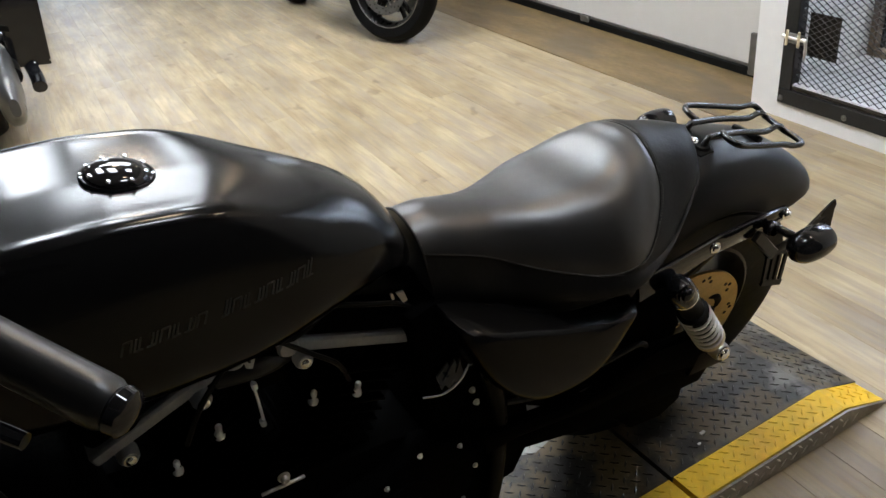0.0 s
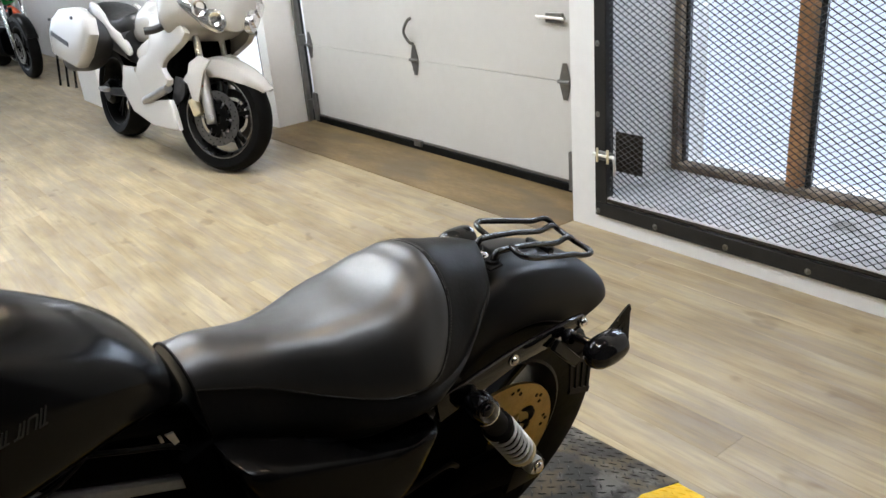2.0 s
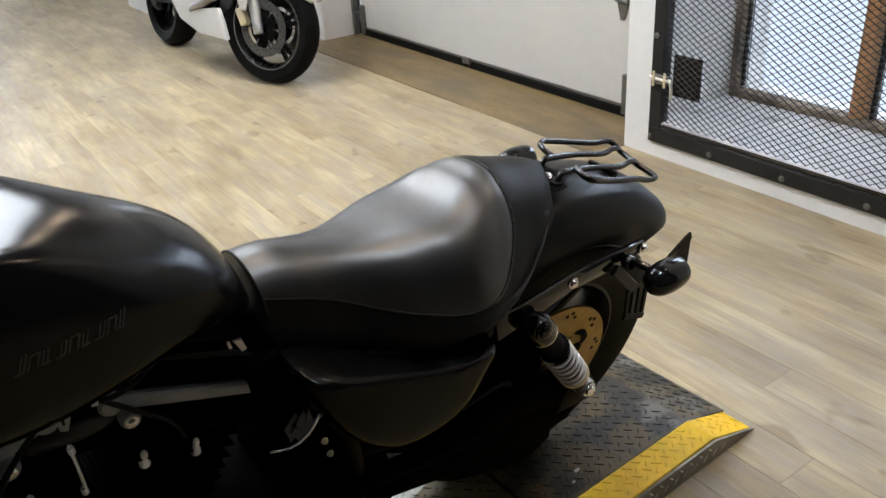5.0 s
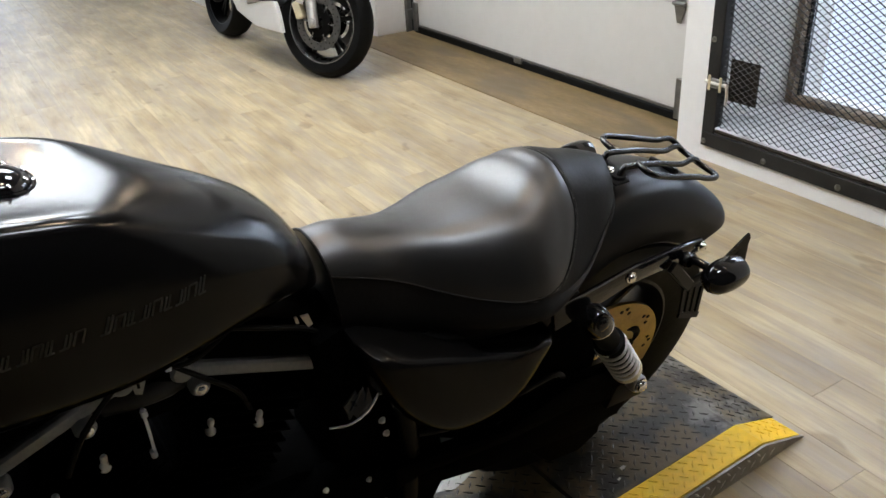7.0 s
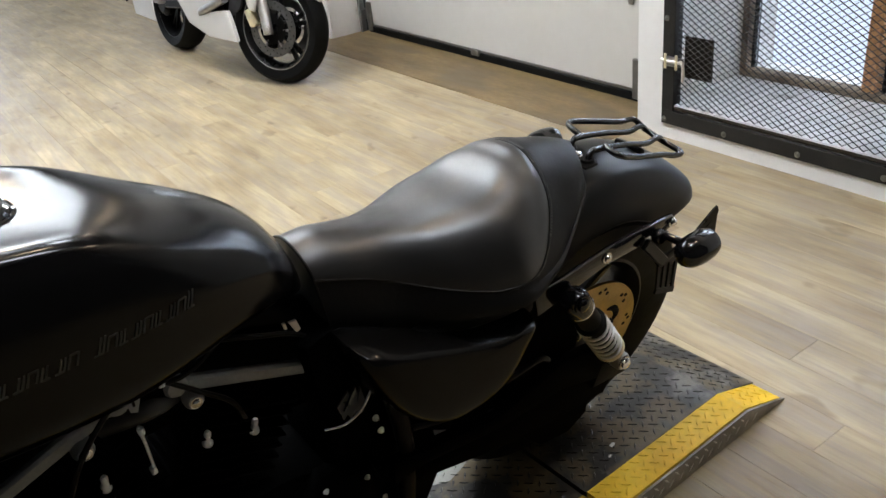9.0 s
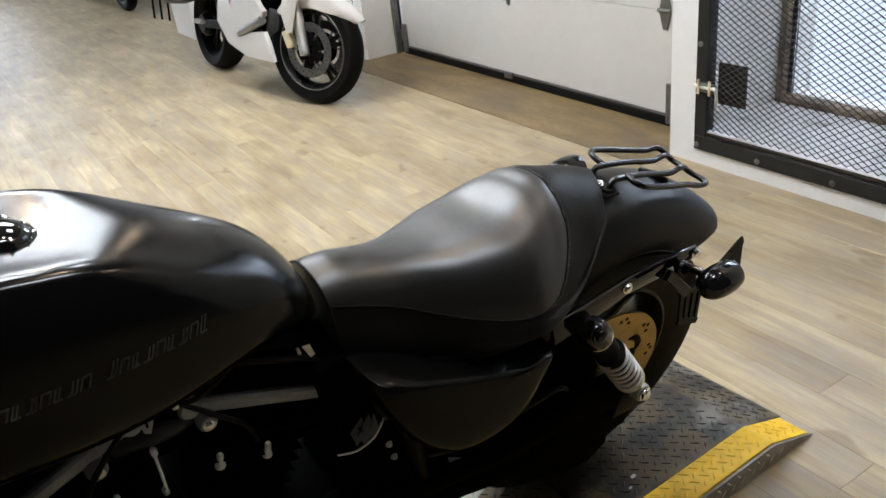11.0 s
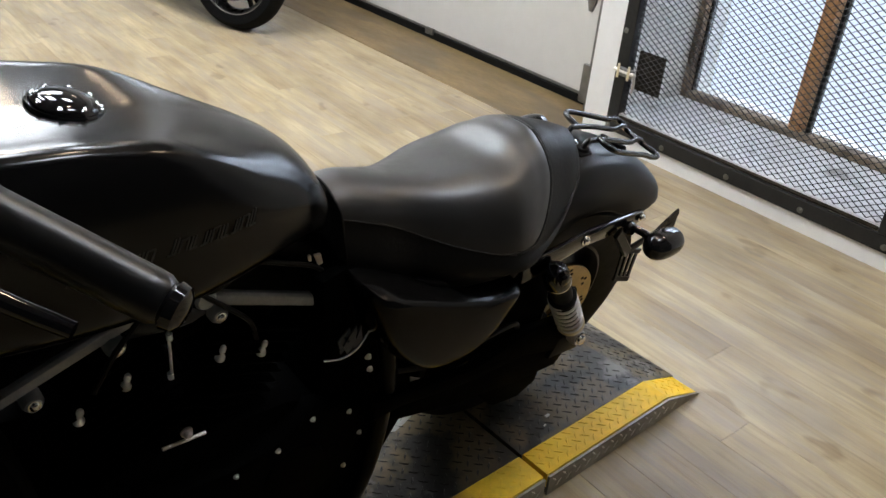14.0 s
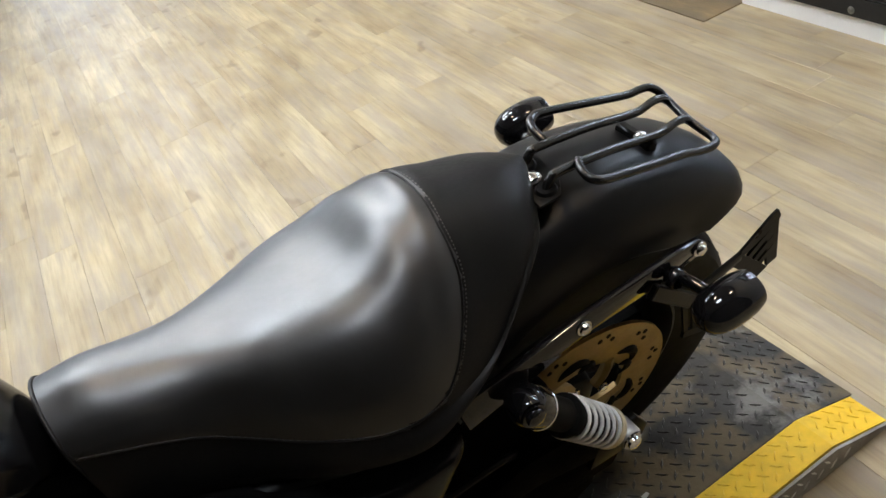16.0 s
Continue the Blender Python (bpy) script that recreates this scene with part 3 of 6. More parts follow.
def build_lamps():
    # Panels placed from reflections; the one at y 10.3 is added to brighten the far bikes.
    for x, y, q, deg in ((0.02, 3.0, 1, 0), (0.58, 2.8, 0.7, 0), (1.28, 2.75, 0.5, 0), (0.95, 0.42, 0.5, 90), (0.85, 4.30, 1.15, 90), (1.25, 5.10, 1.0, 90), (-0.9, 7.4, 1, 0), (1.0, 10.3, 1, 0)):
        lamp = thing("ceiling_light", Matrix.Translation((x, y, TALL)) @ Matrix.Rotation(radians(deg), 4, "Z"), "unseen flat rectangular fluorescent ceiling light with white frame", "ceiling light", "fluorescent ceiling lights")
        fr = bmesh.new()
        for sx, sy, w, d in ((0.17, 0, 0.03, 1.24 * q), (-0.17, 0, 0.03, 1.24 * q), (0, 0.62 * q - 0.015, 0.31, 0.03), (0, 0.015 - 0.62 * q, 0.31, 0.03)):
            box((w, d, 0.05), (sx, sy, -0.025), 0.003, bm=fr)
        part("lamp_frame", fr, WHITE_WALL, lamp)
        part("diffuser", box((0.305, 1.24 * q - 0.065, 0.012), (0, 0, -0.022)), COOL_GLOW, lamp)
    # The dome at (2.2, 0.45) is added to brighten the floor by the window.
    for x, y, q in ((0.95, 1.35, 0.7), (0.85, 3.92, 0.75), (2.1, 4.4, 0.45), (2.2, 0.45, 0.6)):
        lamp = thing("dome_light", Matrix.Translation((x, y, TALL)), "unseen round flush warm ceiling dome light", "ceiling light", "warm ceiling domes")
        part("trim_ring", lathe([(0.135 * q, 0), (0.155 * q, -0.002), (0.155 * q, -0.025), (0.140 * q, -0.035), (0.130 * q, -0.025)], (0, 0, 0), "z", 28), WHITE_WALL, lamp)
        part("dome", lathe([(0.128 * q, -0.018), (0.115 * q, -0.018 - 0.027 * q), (0.08 * q, -0.018 - 0.05 * q), (0.04 * q, -0.018 - 0.06 * q), (0, -0.018 - 0.062 * q)], (0, 0, 0), "z", 24), WARM_GLOW, lamp)

# ---- the lift platform ----
YAW, LEAN_ANGLE, DECK = 2.7, 7.0, 0.055
BASE = Matrix.Translation((0, 0.8595, 0)) @ Matrix.Rotation(radians(YAW), 4, "Z")
NEAR, FAR, BEND, TAIL, NOSE = -0.133, 0.42, 1.318, 1.470, -1.05
STRIP = 0.078
JOINT = 0.873


def tread(points, turn_first, mat, parent, tilt=None, size=0.0118):
    """Raised lozenges of a tread plate, each a low ridge, joined into one relief."""
    verts, faces = [], []
    for n, (cx, cy, flip) in enumerate(points):
        a = radians(turn_first + (90 if flip else 0))
        c, s = math.cos(a), math.sin(a)
        k = len(verts)
        for dx, dy, dz in ((-size, 0, 0), (0, -0.0028, 0), (size, 0, 0), (0, 0.0028, 0), (-size * 0.6, 0, 0.0018), (size * 0.6, 0, 0.0018)):
            verts.append((cx + dx * c - dy * s, cy + dx * s + dy * c, dz))
        faces += [(k, k + 1, k + 5, k + 4), (k + 1, k + 2, k + 5), (k + 2, k + 3, k + 4, k + 5), (k + 3, k, k + 4)]
    if tilt is not None:
        verts = [tuple(tilt(*v)) for v in verts]
    me = bpy.data.meshes.new("tread_relief")
    me.from_pydata(verts, [], faces)
    me.materials.append(mat)
    ob = new("tread_relief", me)
    ob.parent = parent
    ob["kind"] = "stuff"
    return ob


def lozenges(u0, u1, v0, v1, pitch=0.0228):
    """Places on a lattice that stands at 45 degrees to the plate's edges, every other one turned."""
    out, step, edge = [], pitch / math.sqrt(2), 0.006
    n = int((u1 - u0 + v1 - v0) / step) + 2
    for i in range(-n, n):
        for j in range(-n, n):
            u, v = u0 + (i - j) * step, v0 + (i + j) * step
            if u0 + edge < u < u1 - edge and v0 + edge < v < v1 - edge and abs(u - JOINT) > .016:
                out.append((u, v, (i + j) % 2 == 0))
    return out


def build_lift():
    lift = thing("lift_platform", BASE, "low motorcycle lift platform of worn black tread plate with yellow edges", "lift platform")
    mid, deep = (NEAR + FAR) / 2, FAR - NEAR - 2 * STRIP - 0.002
    tail = [(JOINT + .005, 0.001), (TAIL, 0.001), (TAIL, 0.004), (BEND, DECK), (JOINT + .005, DECK)]
    main = [(NOSE, 0.001), (JOINT - .005, 0.001), (JOINT - .005, DECK), (NOSE, DECK)]
    for outline in (main, tail):
        part("deck_plate", slab(outline, deep, "y", mid), PLATE_STEEL, lift, "worn black diamond tread plate", smooth=False)
    part("joint_bar", box((.03, FAR - NEAR - .004, .03), (JOINT, mid, .017)), SEAL, lift, "black gap filler between the two sections", smooth=False)
    for lo, hi, side in ((NEAR, NEAR + STRIP, NEAR), (FAR - STRIP, FAR, FAR)):
        for outline in ([(NOSE, 0.02), (JOINT - .006, 0.02), (JOINT - .006, DECK + 0.003), (NOSE, DECK + 0.003)], [(JOINT + .006, 0.02), (BEND + 0.03, 0.02), (TAIL - 0.01, 0.004), (TAIL - 0.01, 0.0065), (BEND, DECK + 0.003), (JOINT + .006, DECK + 0.003)]):
            part("yellow_edge", slab(outline, STRIP - 0.003, "y", (lo + hi) / 2, 0.0008), YELLOW if side == NEAR else PLATE_STEEL, lift, "chipped yellow safety edge" if side == NEAR else "", smooth=False)
        for outline in ([(NOSE, 0.001), (JOINT - .005, 0.001), (JOINT - .005, DECK - 0.001), (NOSE, DECK - 0.001)], [(JOINT + .007, 0.001), (TAIL - 0.002, 0.001), (TAIL - 0.002, 0.004), (BEND, DECK - 0.001), (JOINT + .007, DECK - 0.001)]):
            part("side_plate", slab(outline, 0.006, "y", side - 0.003 if side == NEAR else side + 0.003), SIDE_STEEL, lift, "bare tread plate side", smooth=False)
    drop = (DECK - 0.004) / (TAIL - BEND)
    flat = lozenges(0.2, BEND - 0.005, NEAR + STRIP + 0.004, FAR - STRIP - 0.004)
    tread(flat, 45.0, LOZENGE, lift, lambda x, y, z: (x, y, z + DECK))
    tread(lozenges(BEND + 0.004, TAIL - 0.006, NEAR + STRIP + 0.004, FAR - STRIP - 0.004), 45.0, LOZENGE, lift, lambda x, y, z: (x, y, z + DECK - (x - BEND) * drop))
    tread(lozenges(0.2, BEND - 0.005, NEAR + 0.004, NEAR + STRIP - 0.004, 0.0212), 45.0, YELLOW, lift, lambda x, y, z: (x, y, z + DECK + 0.003))
    tread(lozenges(BEND + 0.004, TAIL - 0.02, NEAR + 0.004, NEAR + STRIP - 0.004, 0.0212), 45.0, YELLOW, lift, lambda x, y, z: (x, y, z + DECK + 0.003 - (x - BEND) * drop))
    side = [p for p in lozenges(0.2, TAIL - 0.03, 0.006, DECK - 0.004, 0.0235) if p[1] < 0.004 + (TAIL - p[0]) * drop - 0.012]
    tread(side, 45.0, LOZENGE_SIDE, lift, lambda x, y, z: (x, NEAR - 0.006 - z, y))
    # Thin pale sheet laid on the deck as a bright reflection of light.
    part("sheen_patch", slab([(0.732, 0.305), (0.842, 0.238), (0.829, 0.195), (0.771, 0.191), (0.733, 0.177), (0.698, 0.168), (0.655, 0.187), (0.638, 0.212)], 0.0008, "z", DECK + 0.0003), GALVANISED, lift, "pale steel patch standing in for light reflected off the deck", smooth=False)
    for u, v, r in ((1.02, 0.0, 0.008), (0.99, -0.02, 0.005)):
        flake = [(u + r * (1 + 0.5 * math.sin(3 * k)) * math.cos(k * 0.785), v + 0.6 * r * (1 + 0.4 * math.cos(5 * k)) * math.sin(k * 0.785)) for k in range(8)]
        part("scuff", slab(flake, 0.0008, "z", DECK + 0.0026), BARE_STEEL, lift, "scuffed bare metal spot", smooth=False)


# ---- the black cruiser on the lift ----
BIKE = BASE @ Matrix.Translation((0, 0.088, DECK - 0.003)) @ Matrix.Rotation(radians(LEAN_ANGLE), 4, "X")
AXLE = (0.928, 0.334)


SEAT_FROM, SEAT_TO, SEAT_MID, SEAT_TURN = .362, .919, -.011, radians(-8.8)
SEAT_TOP = [(.362, .782), (.375, .782), (.41, .7817), (.46, .7706), (.51, .7594), (.56, .7547), (.62, .7608), (.68, .7680), (.73, .7867), (.78, .7942), (.83, .780), (.87, .7695), (.9, .7589), (.919, .750)]
SEAT_HALF = [(.362, .061), (.42, .070), (.5, .0836), (.58, .1287), (.66, .1559), (.73, .1414), (.79, .1206), (.84, .1005), (.875, .077), (.90, .045), (.919, .012)]
SEAT_SIDE = [(.362, .736), (.45, .7093), (.54, .6687), (.62, .6428), (.7, .6293), (.77, .6386), (.84, .687), (.89, .7206), (.919, .736)]
SEAT_LOW = [(.362, .627), (.4, .6155), (.47, .598), (.56, .590), (.65, .5934), (.71, .6085), (.76, .628), (.8, .654), (.84, .676), (.88, .690), (.919, .700)]
SEAT_FLAT = [(.362, 1.73), (.46, 2.12), (.56, 3.44), (.68, 3.9), (.78, 2.4), (.86, 2.19), (.919, 2.02)]
SEAM_BACK = [(0, .779), (.2, .777), (.35, .7725), (.6, .7635), (.8, .7357), (.93, .7019), (.97, .660), (1, .6198)]


def seat_place(u, w, h):
    """Seat coordinates to the bike's: the seat sits straighter than the chassis leans."""
    c, k = math.cos(SEAT_TURN), math.sin(SEAT_TURN)
    return Vector((seat_bend(u, w, h), (w + SEAT_MID) * c - (h - .62) * k, .62 + (w + SEAT_MID) * k + (h - .62) * c))


def seat_bend(u, w, h):
    """The nose leans back towards its foot and is rounded across."""
    f = max(0.0, 1 - (u - SEAT_FROM) / .16) ** 1.5
    return u + f * (.0117 * (.785 - h) / .1 - .0024 * min(1.3, abs(w) / .085) ** 2 + .0134)


def seat_surface(u, s):
    """Point of the seat's cover: s from -1 (near side seam) over 0 (crown) to 1."""
    top, half, side = (curve_at(k, u) for k in (SEAT_TOP, SEAT_HALF, SEAT_SIDE))
    flat = max(1.2, curve_at(SEAT_FLAT, u))
    a = s * math.pi / 2
    x = math.copysign(abs(math.sin(a)) ** 0.92, a)
    h = side + (top - side) * max(0.0, 1 - abs(x) ** flat) ** 0.55
    inside = max(0.0, math.cos(a))
    h -= .003 * math.exp(-((u - .64) / .07) ** 2) * inside ** 2.5
    # a padded roll in front of the rear seam, a shallow crease before it and the seam's own groove
    d = curve_at(SEAM_BACK, abs(s)) - u
    edge = min(1.0, inside * 2.2)
    h += edge * (.0013 * math.exp(-((d - .015) / .009) ** 2) - .0011 * math.exp(-((d - .036) / .011) ** 2) - .0022 * math.exp(-(d / .004) ** 2))
    w = half * x
    return seat_place(u, w, h)


def build_seat(bike):
    n, m = 110, 52
    rings, marks = [], []
    for k in range(n + 1):
        u = SEAT_FROM + (SEAT_TO - SEAT_FROM) * k / n
        half, side, low = (curve_at(c, u) for c in (SEAT_HALF, SEAT_SIDE, SEAT_LOW))
        left = []
        for j in range(6):
            w = -half * (.90 if j == 0 else .95 if j == 1 else 1.0 + 0.05 * math.sin(math.pi * j / 6))
            h = low + (side - low) * j / 6
            left.append((w, h))
        over = [tuple(seat_surface(u, -1 + 2 * j / m)) for j in range(m + 1)]
        right = [tuple(seat_place(u, -w, h)) for w, h in reversed(left)]
        rings.append([tuple(seat_place(u, w, h)) for w, h in left] + over + right)
        marks.append([u > curve_at(SEAM_BACK, abs(-1 + 2 * (j + .5) / m)) for j in range(m)])
    seat = part("seat", loft(rings), LEATHER, bike, "black leather solo seat with a raised rear lip")
    # matte vinyl outside the seam: the sides and the rear lip
    seat.data.materials.append(SKIRT_VINYL)
    count = len(rings[0])
    for poly in seat.data.polygons:
        if poly.index < n * count:
            ring, col = divmod(poly.index, count)
            if not 6 <= col < 6 + m or marks[ring][col - 6]:
                poly.material_index = 1
    # the stitched seam round the sitting pad
    seam = [seat_surface(u, -1) for u in (.366, .40, .44, .48, .52, .56, .60)]
    turn = [-1, -.985, -.97, -.95, -.93, -.87, -.8, -.7, -.6, -.48, -.35, -.2, 0, .2, .35, .48, .6, .7, .8, .87, .93, .95, .97, .985, 1]
    seam += [seat_surface(curve_at(SEAM_BACK, abs(q)), q) for q in turn]
    seam += [seat_surface(u, 1) for u in (.60, .56, .52, .48, .44, .40, .366)]
    part("seam", tube(smooth_line(seam, 5), 0.0017, 6), SKIRT_VINYL, seat, "raised stitched seam")
    stitches = bmesh.new()
    line = smooth_line([p + Vector((0.005 if 0.65 < p.x else 0, 0, 0.0012)) for p in seam], 14)
    for a, b in zip(line[::2], line[1::2]):
        if (b - a).length > 1e-4:
            tube([a, a + (b - a) * 0.9], 0.0007, 4, bm=stitches)
    part("stitching", stitches, THREAD, seat)["kind"] = "stuff"
    rim = [tuple(seat_surface(SEAT_FROM, -1 + 2 * k / 18)) for k in range(19)]
    low = [seat_place(SEAT_FROM, -.061, h) for h in (.63, .66, .70, .728)]
    low2 = [seat_place(SEAT_FROM, .061, h) for h in (.728, .70, .66, .63)]
    part("front_welt", tube(smooth_line(low + rim + low2, 3), 0.0022, 8), SKIRT_VINYL, seat)


TANK_TOP = [(-.28, .895), (-.22, .945), (-.12, .968), (0, .965), (.06, .956), (.13, .944), (.2, .923), (.26, .896), (.31, .862), (.345, .820), (.368, .772), (.376, .744)]
TANK_HALF = [(-.28, .055), (-.24, .10), (-.15, .132), (-.05, .141), (.05, .141), (.13, .136), (.2, .125), (.27, .104), (.32, .082), (.355, .055), (.376, .020)]
TANK_LOW = [(-.28, .80), (-.15, .758), (.1, .738), (.22, .750), (.3, .752), (.345, .738), (.376, .715)]
TANK_SHAPE = [(0, 1, 0), (.28, 1, .0015), (.52, 1, .004), (.70, 1, .0065), (.79, 1, .004), (.845, 1, -.003), (.89, 1, -.014), (.935, 1, -.032), (.975, 1, -.062), (1.0, 1, -.10), (1.0, .40, 0), (.985, .22, 0), (.93, .10, 0), (.80, .02, 0), (.55, 0, 0)]


def tank_side(u):
    """Half a section of the tank as (w, h), from the crown down."""
    top, half, low = (curve_at(k, u) for k in (TANK_TOP, TANK_HALF, TANK_LOW))
    squash = min(1.0, (top - low) / 0.2)
    t = min(1.0, max(0.0, (u - .05) / .27))
    t = t * t * t * (t * (6 * t - 15) + 10)
    out = []
    for w, f, d in TANK_SHAPE:
        flat = (top + d * squash) if f == 1 else low + (top - low) * f
        full = (top - (1 - math.sqrt(max(0.0, 1 - (w * .985) ** 2))) * (top - low) * .56) if f == 1 else flat
        out.append((half * w, flat + (full - flat) * t))
    return out


def build_tank(bike):
    rings = []
    n = 56
    for k in range(n + 1):
        u = -.28 + .656 * k / n
        pts = smooth_line([(u, w, h) for w, h in tank_side(u)], 3)
        half = [tuple(p) for p in pts]
        other = [(a, -b, c) for a, b, c in reversed(half[1:])]
        rings.append(other + half)
    tank = part("fuel_tank", loft(rings), SATIN_BLACK, bike, "satin black fuel tank")
    cap_at, tilt = Vector((.043, .002, .9610)), Matrix.Rotation(radians(11), 3, "Y")
    cap = part("fuel_cap", lathe([(0, .0125), (.013, .0118), (.025, .0095), (.032, .0060), (.0355, .001), (.0355, -.010)], cap_at, "z", 40, turn=tilt), GLOSS_BLACK, tank, "gloss black fuel cap")
    part("cap_ring", lathe([(.0355, .0015), (.038, .002), (.0395, 0), (.0395, -.010)], cap_at, "z", 40, turn=tilt), GLOSS_BLACK, cap)
    for k in range(8):
        q = cap_at + tilt @ Vector((.0310 * math.cos(k * .785 + .3), .0310 * math.sin(k * .785 + .3), .0062))
        part("cap_screw", bolt_head(q, .0018, .003, "z", 1), CHROME, cap)
    # the badge: plain slanted hollow shapes along the side
    def on_side(u, h):
        half = [p for p in smooth_line([(0, w, q) for w, q in tank_side(u)], 6) if p[1] > .05]
        below = min(half, key=lambda p: abs(p[2] - h))
        return Vector((u, -below[1] - .0007, h))
    strokes = bmesh.new()
    for k in range(17):
        if k == 7:
            continue
        u0, tall = -.020 + .0131 * k, .0145 if k not in (8, 16) else .018
        pts = [on_side(u0 + x + z * .4, .841 + z + x * .05) for x, z in ((0, 0), (.0088, 0), (.0088, tall), (0, tall), (.0044, 0), (.0044, tall))]
        runs = (((0, 3), (1, 2), (3, 2)), ((0, 3), (0, 1), (4, 5)), ((4, 5), (1, 2), (0, 1)))[k % 3]
        for a, b in runs:
            bar(pts[a], pts[b], .0019, .0010, 0, strokes, up=(0, 1, 0))
    part("badge", strokes, BADGE_GREY, tank, "grey tank badge", smooth=False)["kind"] = "stuff"


def build_rear_wheel(bike):
    au, ah = AXLE
    tyre = [(.205, -.056), (.235, -.063), (.275, -.070), (.295, -.068), (.307, -.055), (.315, -.032), (.318, 0), (.315, .032), (.307, .055), (.295, .068), (.275, .070), (.235, .063), (.205, .056), (.205, -.056)]
    wheel = part("rear_wheel", lathe([(.205, -.050), (.212, -.058), (.206, -.060), (.190, -.045), (.182, 0), (.190, .045), (.206, .060), (.212, .058), (.205, .050)], (au, 0, ah), "y", 56), BLACK_METAL, bike, "black cast rear wheel")
    part("tyre", lathe(tyre, (au, 0, ah), "y", 72), RUBBER, wheel, "worn black tyre")
    tread_cut = bmesh.new()
    for k in range(36):
        t = 2 * math.pi * k / 36
        for s in (-1, 1):
            a = Vector((math.cos(t) * .3175, s * .012, math.sin(t) * .3175))
            b = Vector((math.cos(t + .11) * .3075, s * .053, math.sin(t + .11) * .3075))
            bar(a + Vector((au, 0, ah)), b + Vector((au, 0, ah)), .004, .0025, 0, tread_cut, up=(math.cos(t), 0, math.sin(t)))
    part("tread_grooves", tread_cut, SEAL, wheel, smooth=False)["kind"] = "stuff"
    part("hub", lathe([(0, -.085), (.025, -.085), (.045, -.07), (.05, -.04), (.04, 0), (.05, .04), (.045, .07), (0, .085)], (au, 0, ah), "y", 28), BLACK_METAL, wheel)
    for k in range(9):
        t = 2 * math.pi * k / 9
        d = Vector((math.cos(t), 0, math.sin(t)))
        part("spoke", bar(Vector((au, 0, ah)) + d * .04, Vector((au, 0, ah)) + d * .19, .022, .03, .005, up=(0, 1, 0)), BLACK_METAL, wheel)
    rot = bmesh.new()
    seg, r0, r1, w0, w1 = 72, .092, .170, -.079, -.073

    def ringpt(r, k, w):
        t = 2 * math.pi * k / seg
        return rot.verts.new((au + r * math.cos(t), w, ah + r * math.sin(t)))
    loops = [[ringpt(r, k, w) for k in range(seg)] for r, w in ((r0, w0), (r1, w0), (r1, w1), (r0, w1))]
    for i in range(4):
        a, b = loops[i], loops[(i + 1) % 4]
        for k in range(seg):
            rot.faces.new((a[k], a[(k + 1) % seg], b[(k + 1) % seg], b[k]))
    rotor = part("brake_rotor", rot, ROTOR_STEEL, wheel, "tan tinted steel brake rotor")
    dots = bmesh.new()
    for k in range(33):
        t = 2 * math.pi * (k // 3) / 11 + .085 * (k % 3)
        r = (.146, .156, .150)[k % 3]
        lathe([(0, -.0800), (.0042, -.0800), (.0042, -.0786)], (au + r * math.cos(t), 0, ah + r * math.sin(t)), "y", 8, dots)
    for k in range(6):
        t = 2 * math.pi * k / 6 + .25
        for r, t0, t1, wide in ((.119, .02, .56, .0085), (.101, -.12, .22, .0075)):
            sweep = [(au + (r - .016 * (2 * f - 1) ** 2 + .006 * f) * math.cos(t + t0 + (t1 - t0) * f), -.0775, ah + (r - .016 * (2 * f - 1) ** 2 + .006 * f) * math.sin(t + t0 + (t1 - t0) * f)) for f in (0, .2, .4, .6, .8, 1)]
            tube(smooth_line(sweep, 3), wide, 8, bm=dots, taper=lambda f: max(.25, min(1.0, .25 + 3.2 * f * (1 - f) * (.7 + .5 * f))))
    part("rotor_drilling", dots, SEAL, rotor, smooth=False)["kind"] = "stuff"
    for k in range(5):
        t = 2 * math.pi * k / 5 + .4
        arm = smooth_line([(au + r * math.cos(t + s), -.075, ah + r * math.sin(t + s)) for r, s in ((.045, 0), (.062, .12), (.084, .34), (.097, .48))], 4)
        part("rotor_arm", tube(arm, .009, 6), ROTOR_STEEL, rotor)
        part("rotor_bolt", bolt_head((au + .052 * math.cos(t), -.086, ah + .052 * math.sin(t)), .007, .006), CHROME, rotor)
    part("axle_nut", bolt_head((au, -.100, ah), .014, .012), BLACK_METAL, wheel)
    # the wheel stands further in than the upper bodywork and leans more
    wheel.matrix_local = Matrix.Translation((.9345, .050, .306)) @ Matrix.Rotation(radians(-2), 4, "Z") @ Matrix.Rotation(radians(9.5), 4, "X") @ Matrix.Translation((-AXLE[0], 0, -AXLE[1]))


REAR_YAW = .07
FENDER_R = [(25, .4177), (35, .4062), (45, .3947), (65, .3751), (90, .3682), (115, .3621), (140, .360)]


def rear_mid(u):
    """Middle line of the tail end, which stands a little askew of the seat."""
    return .013 + REAR_YAW * (u - .916)


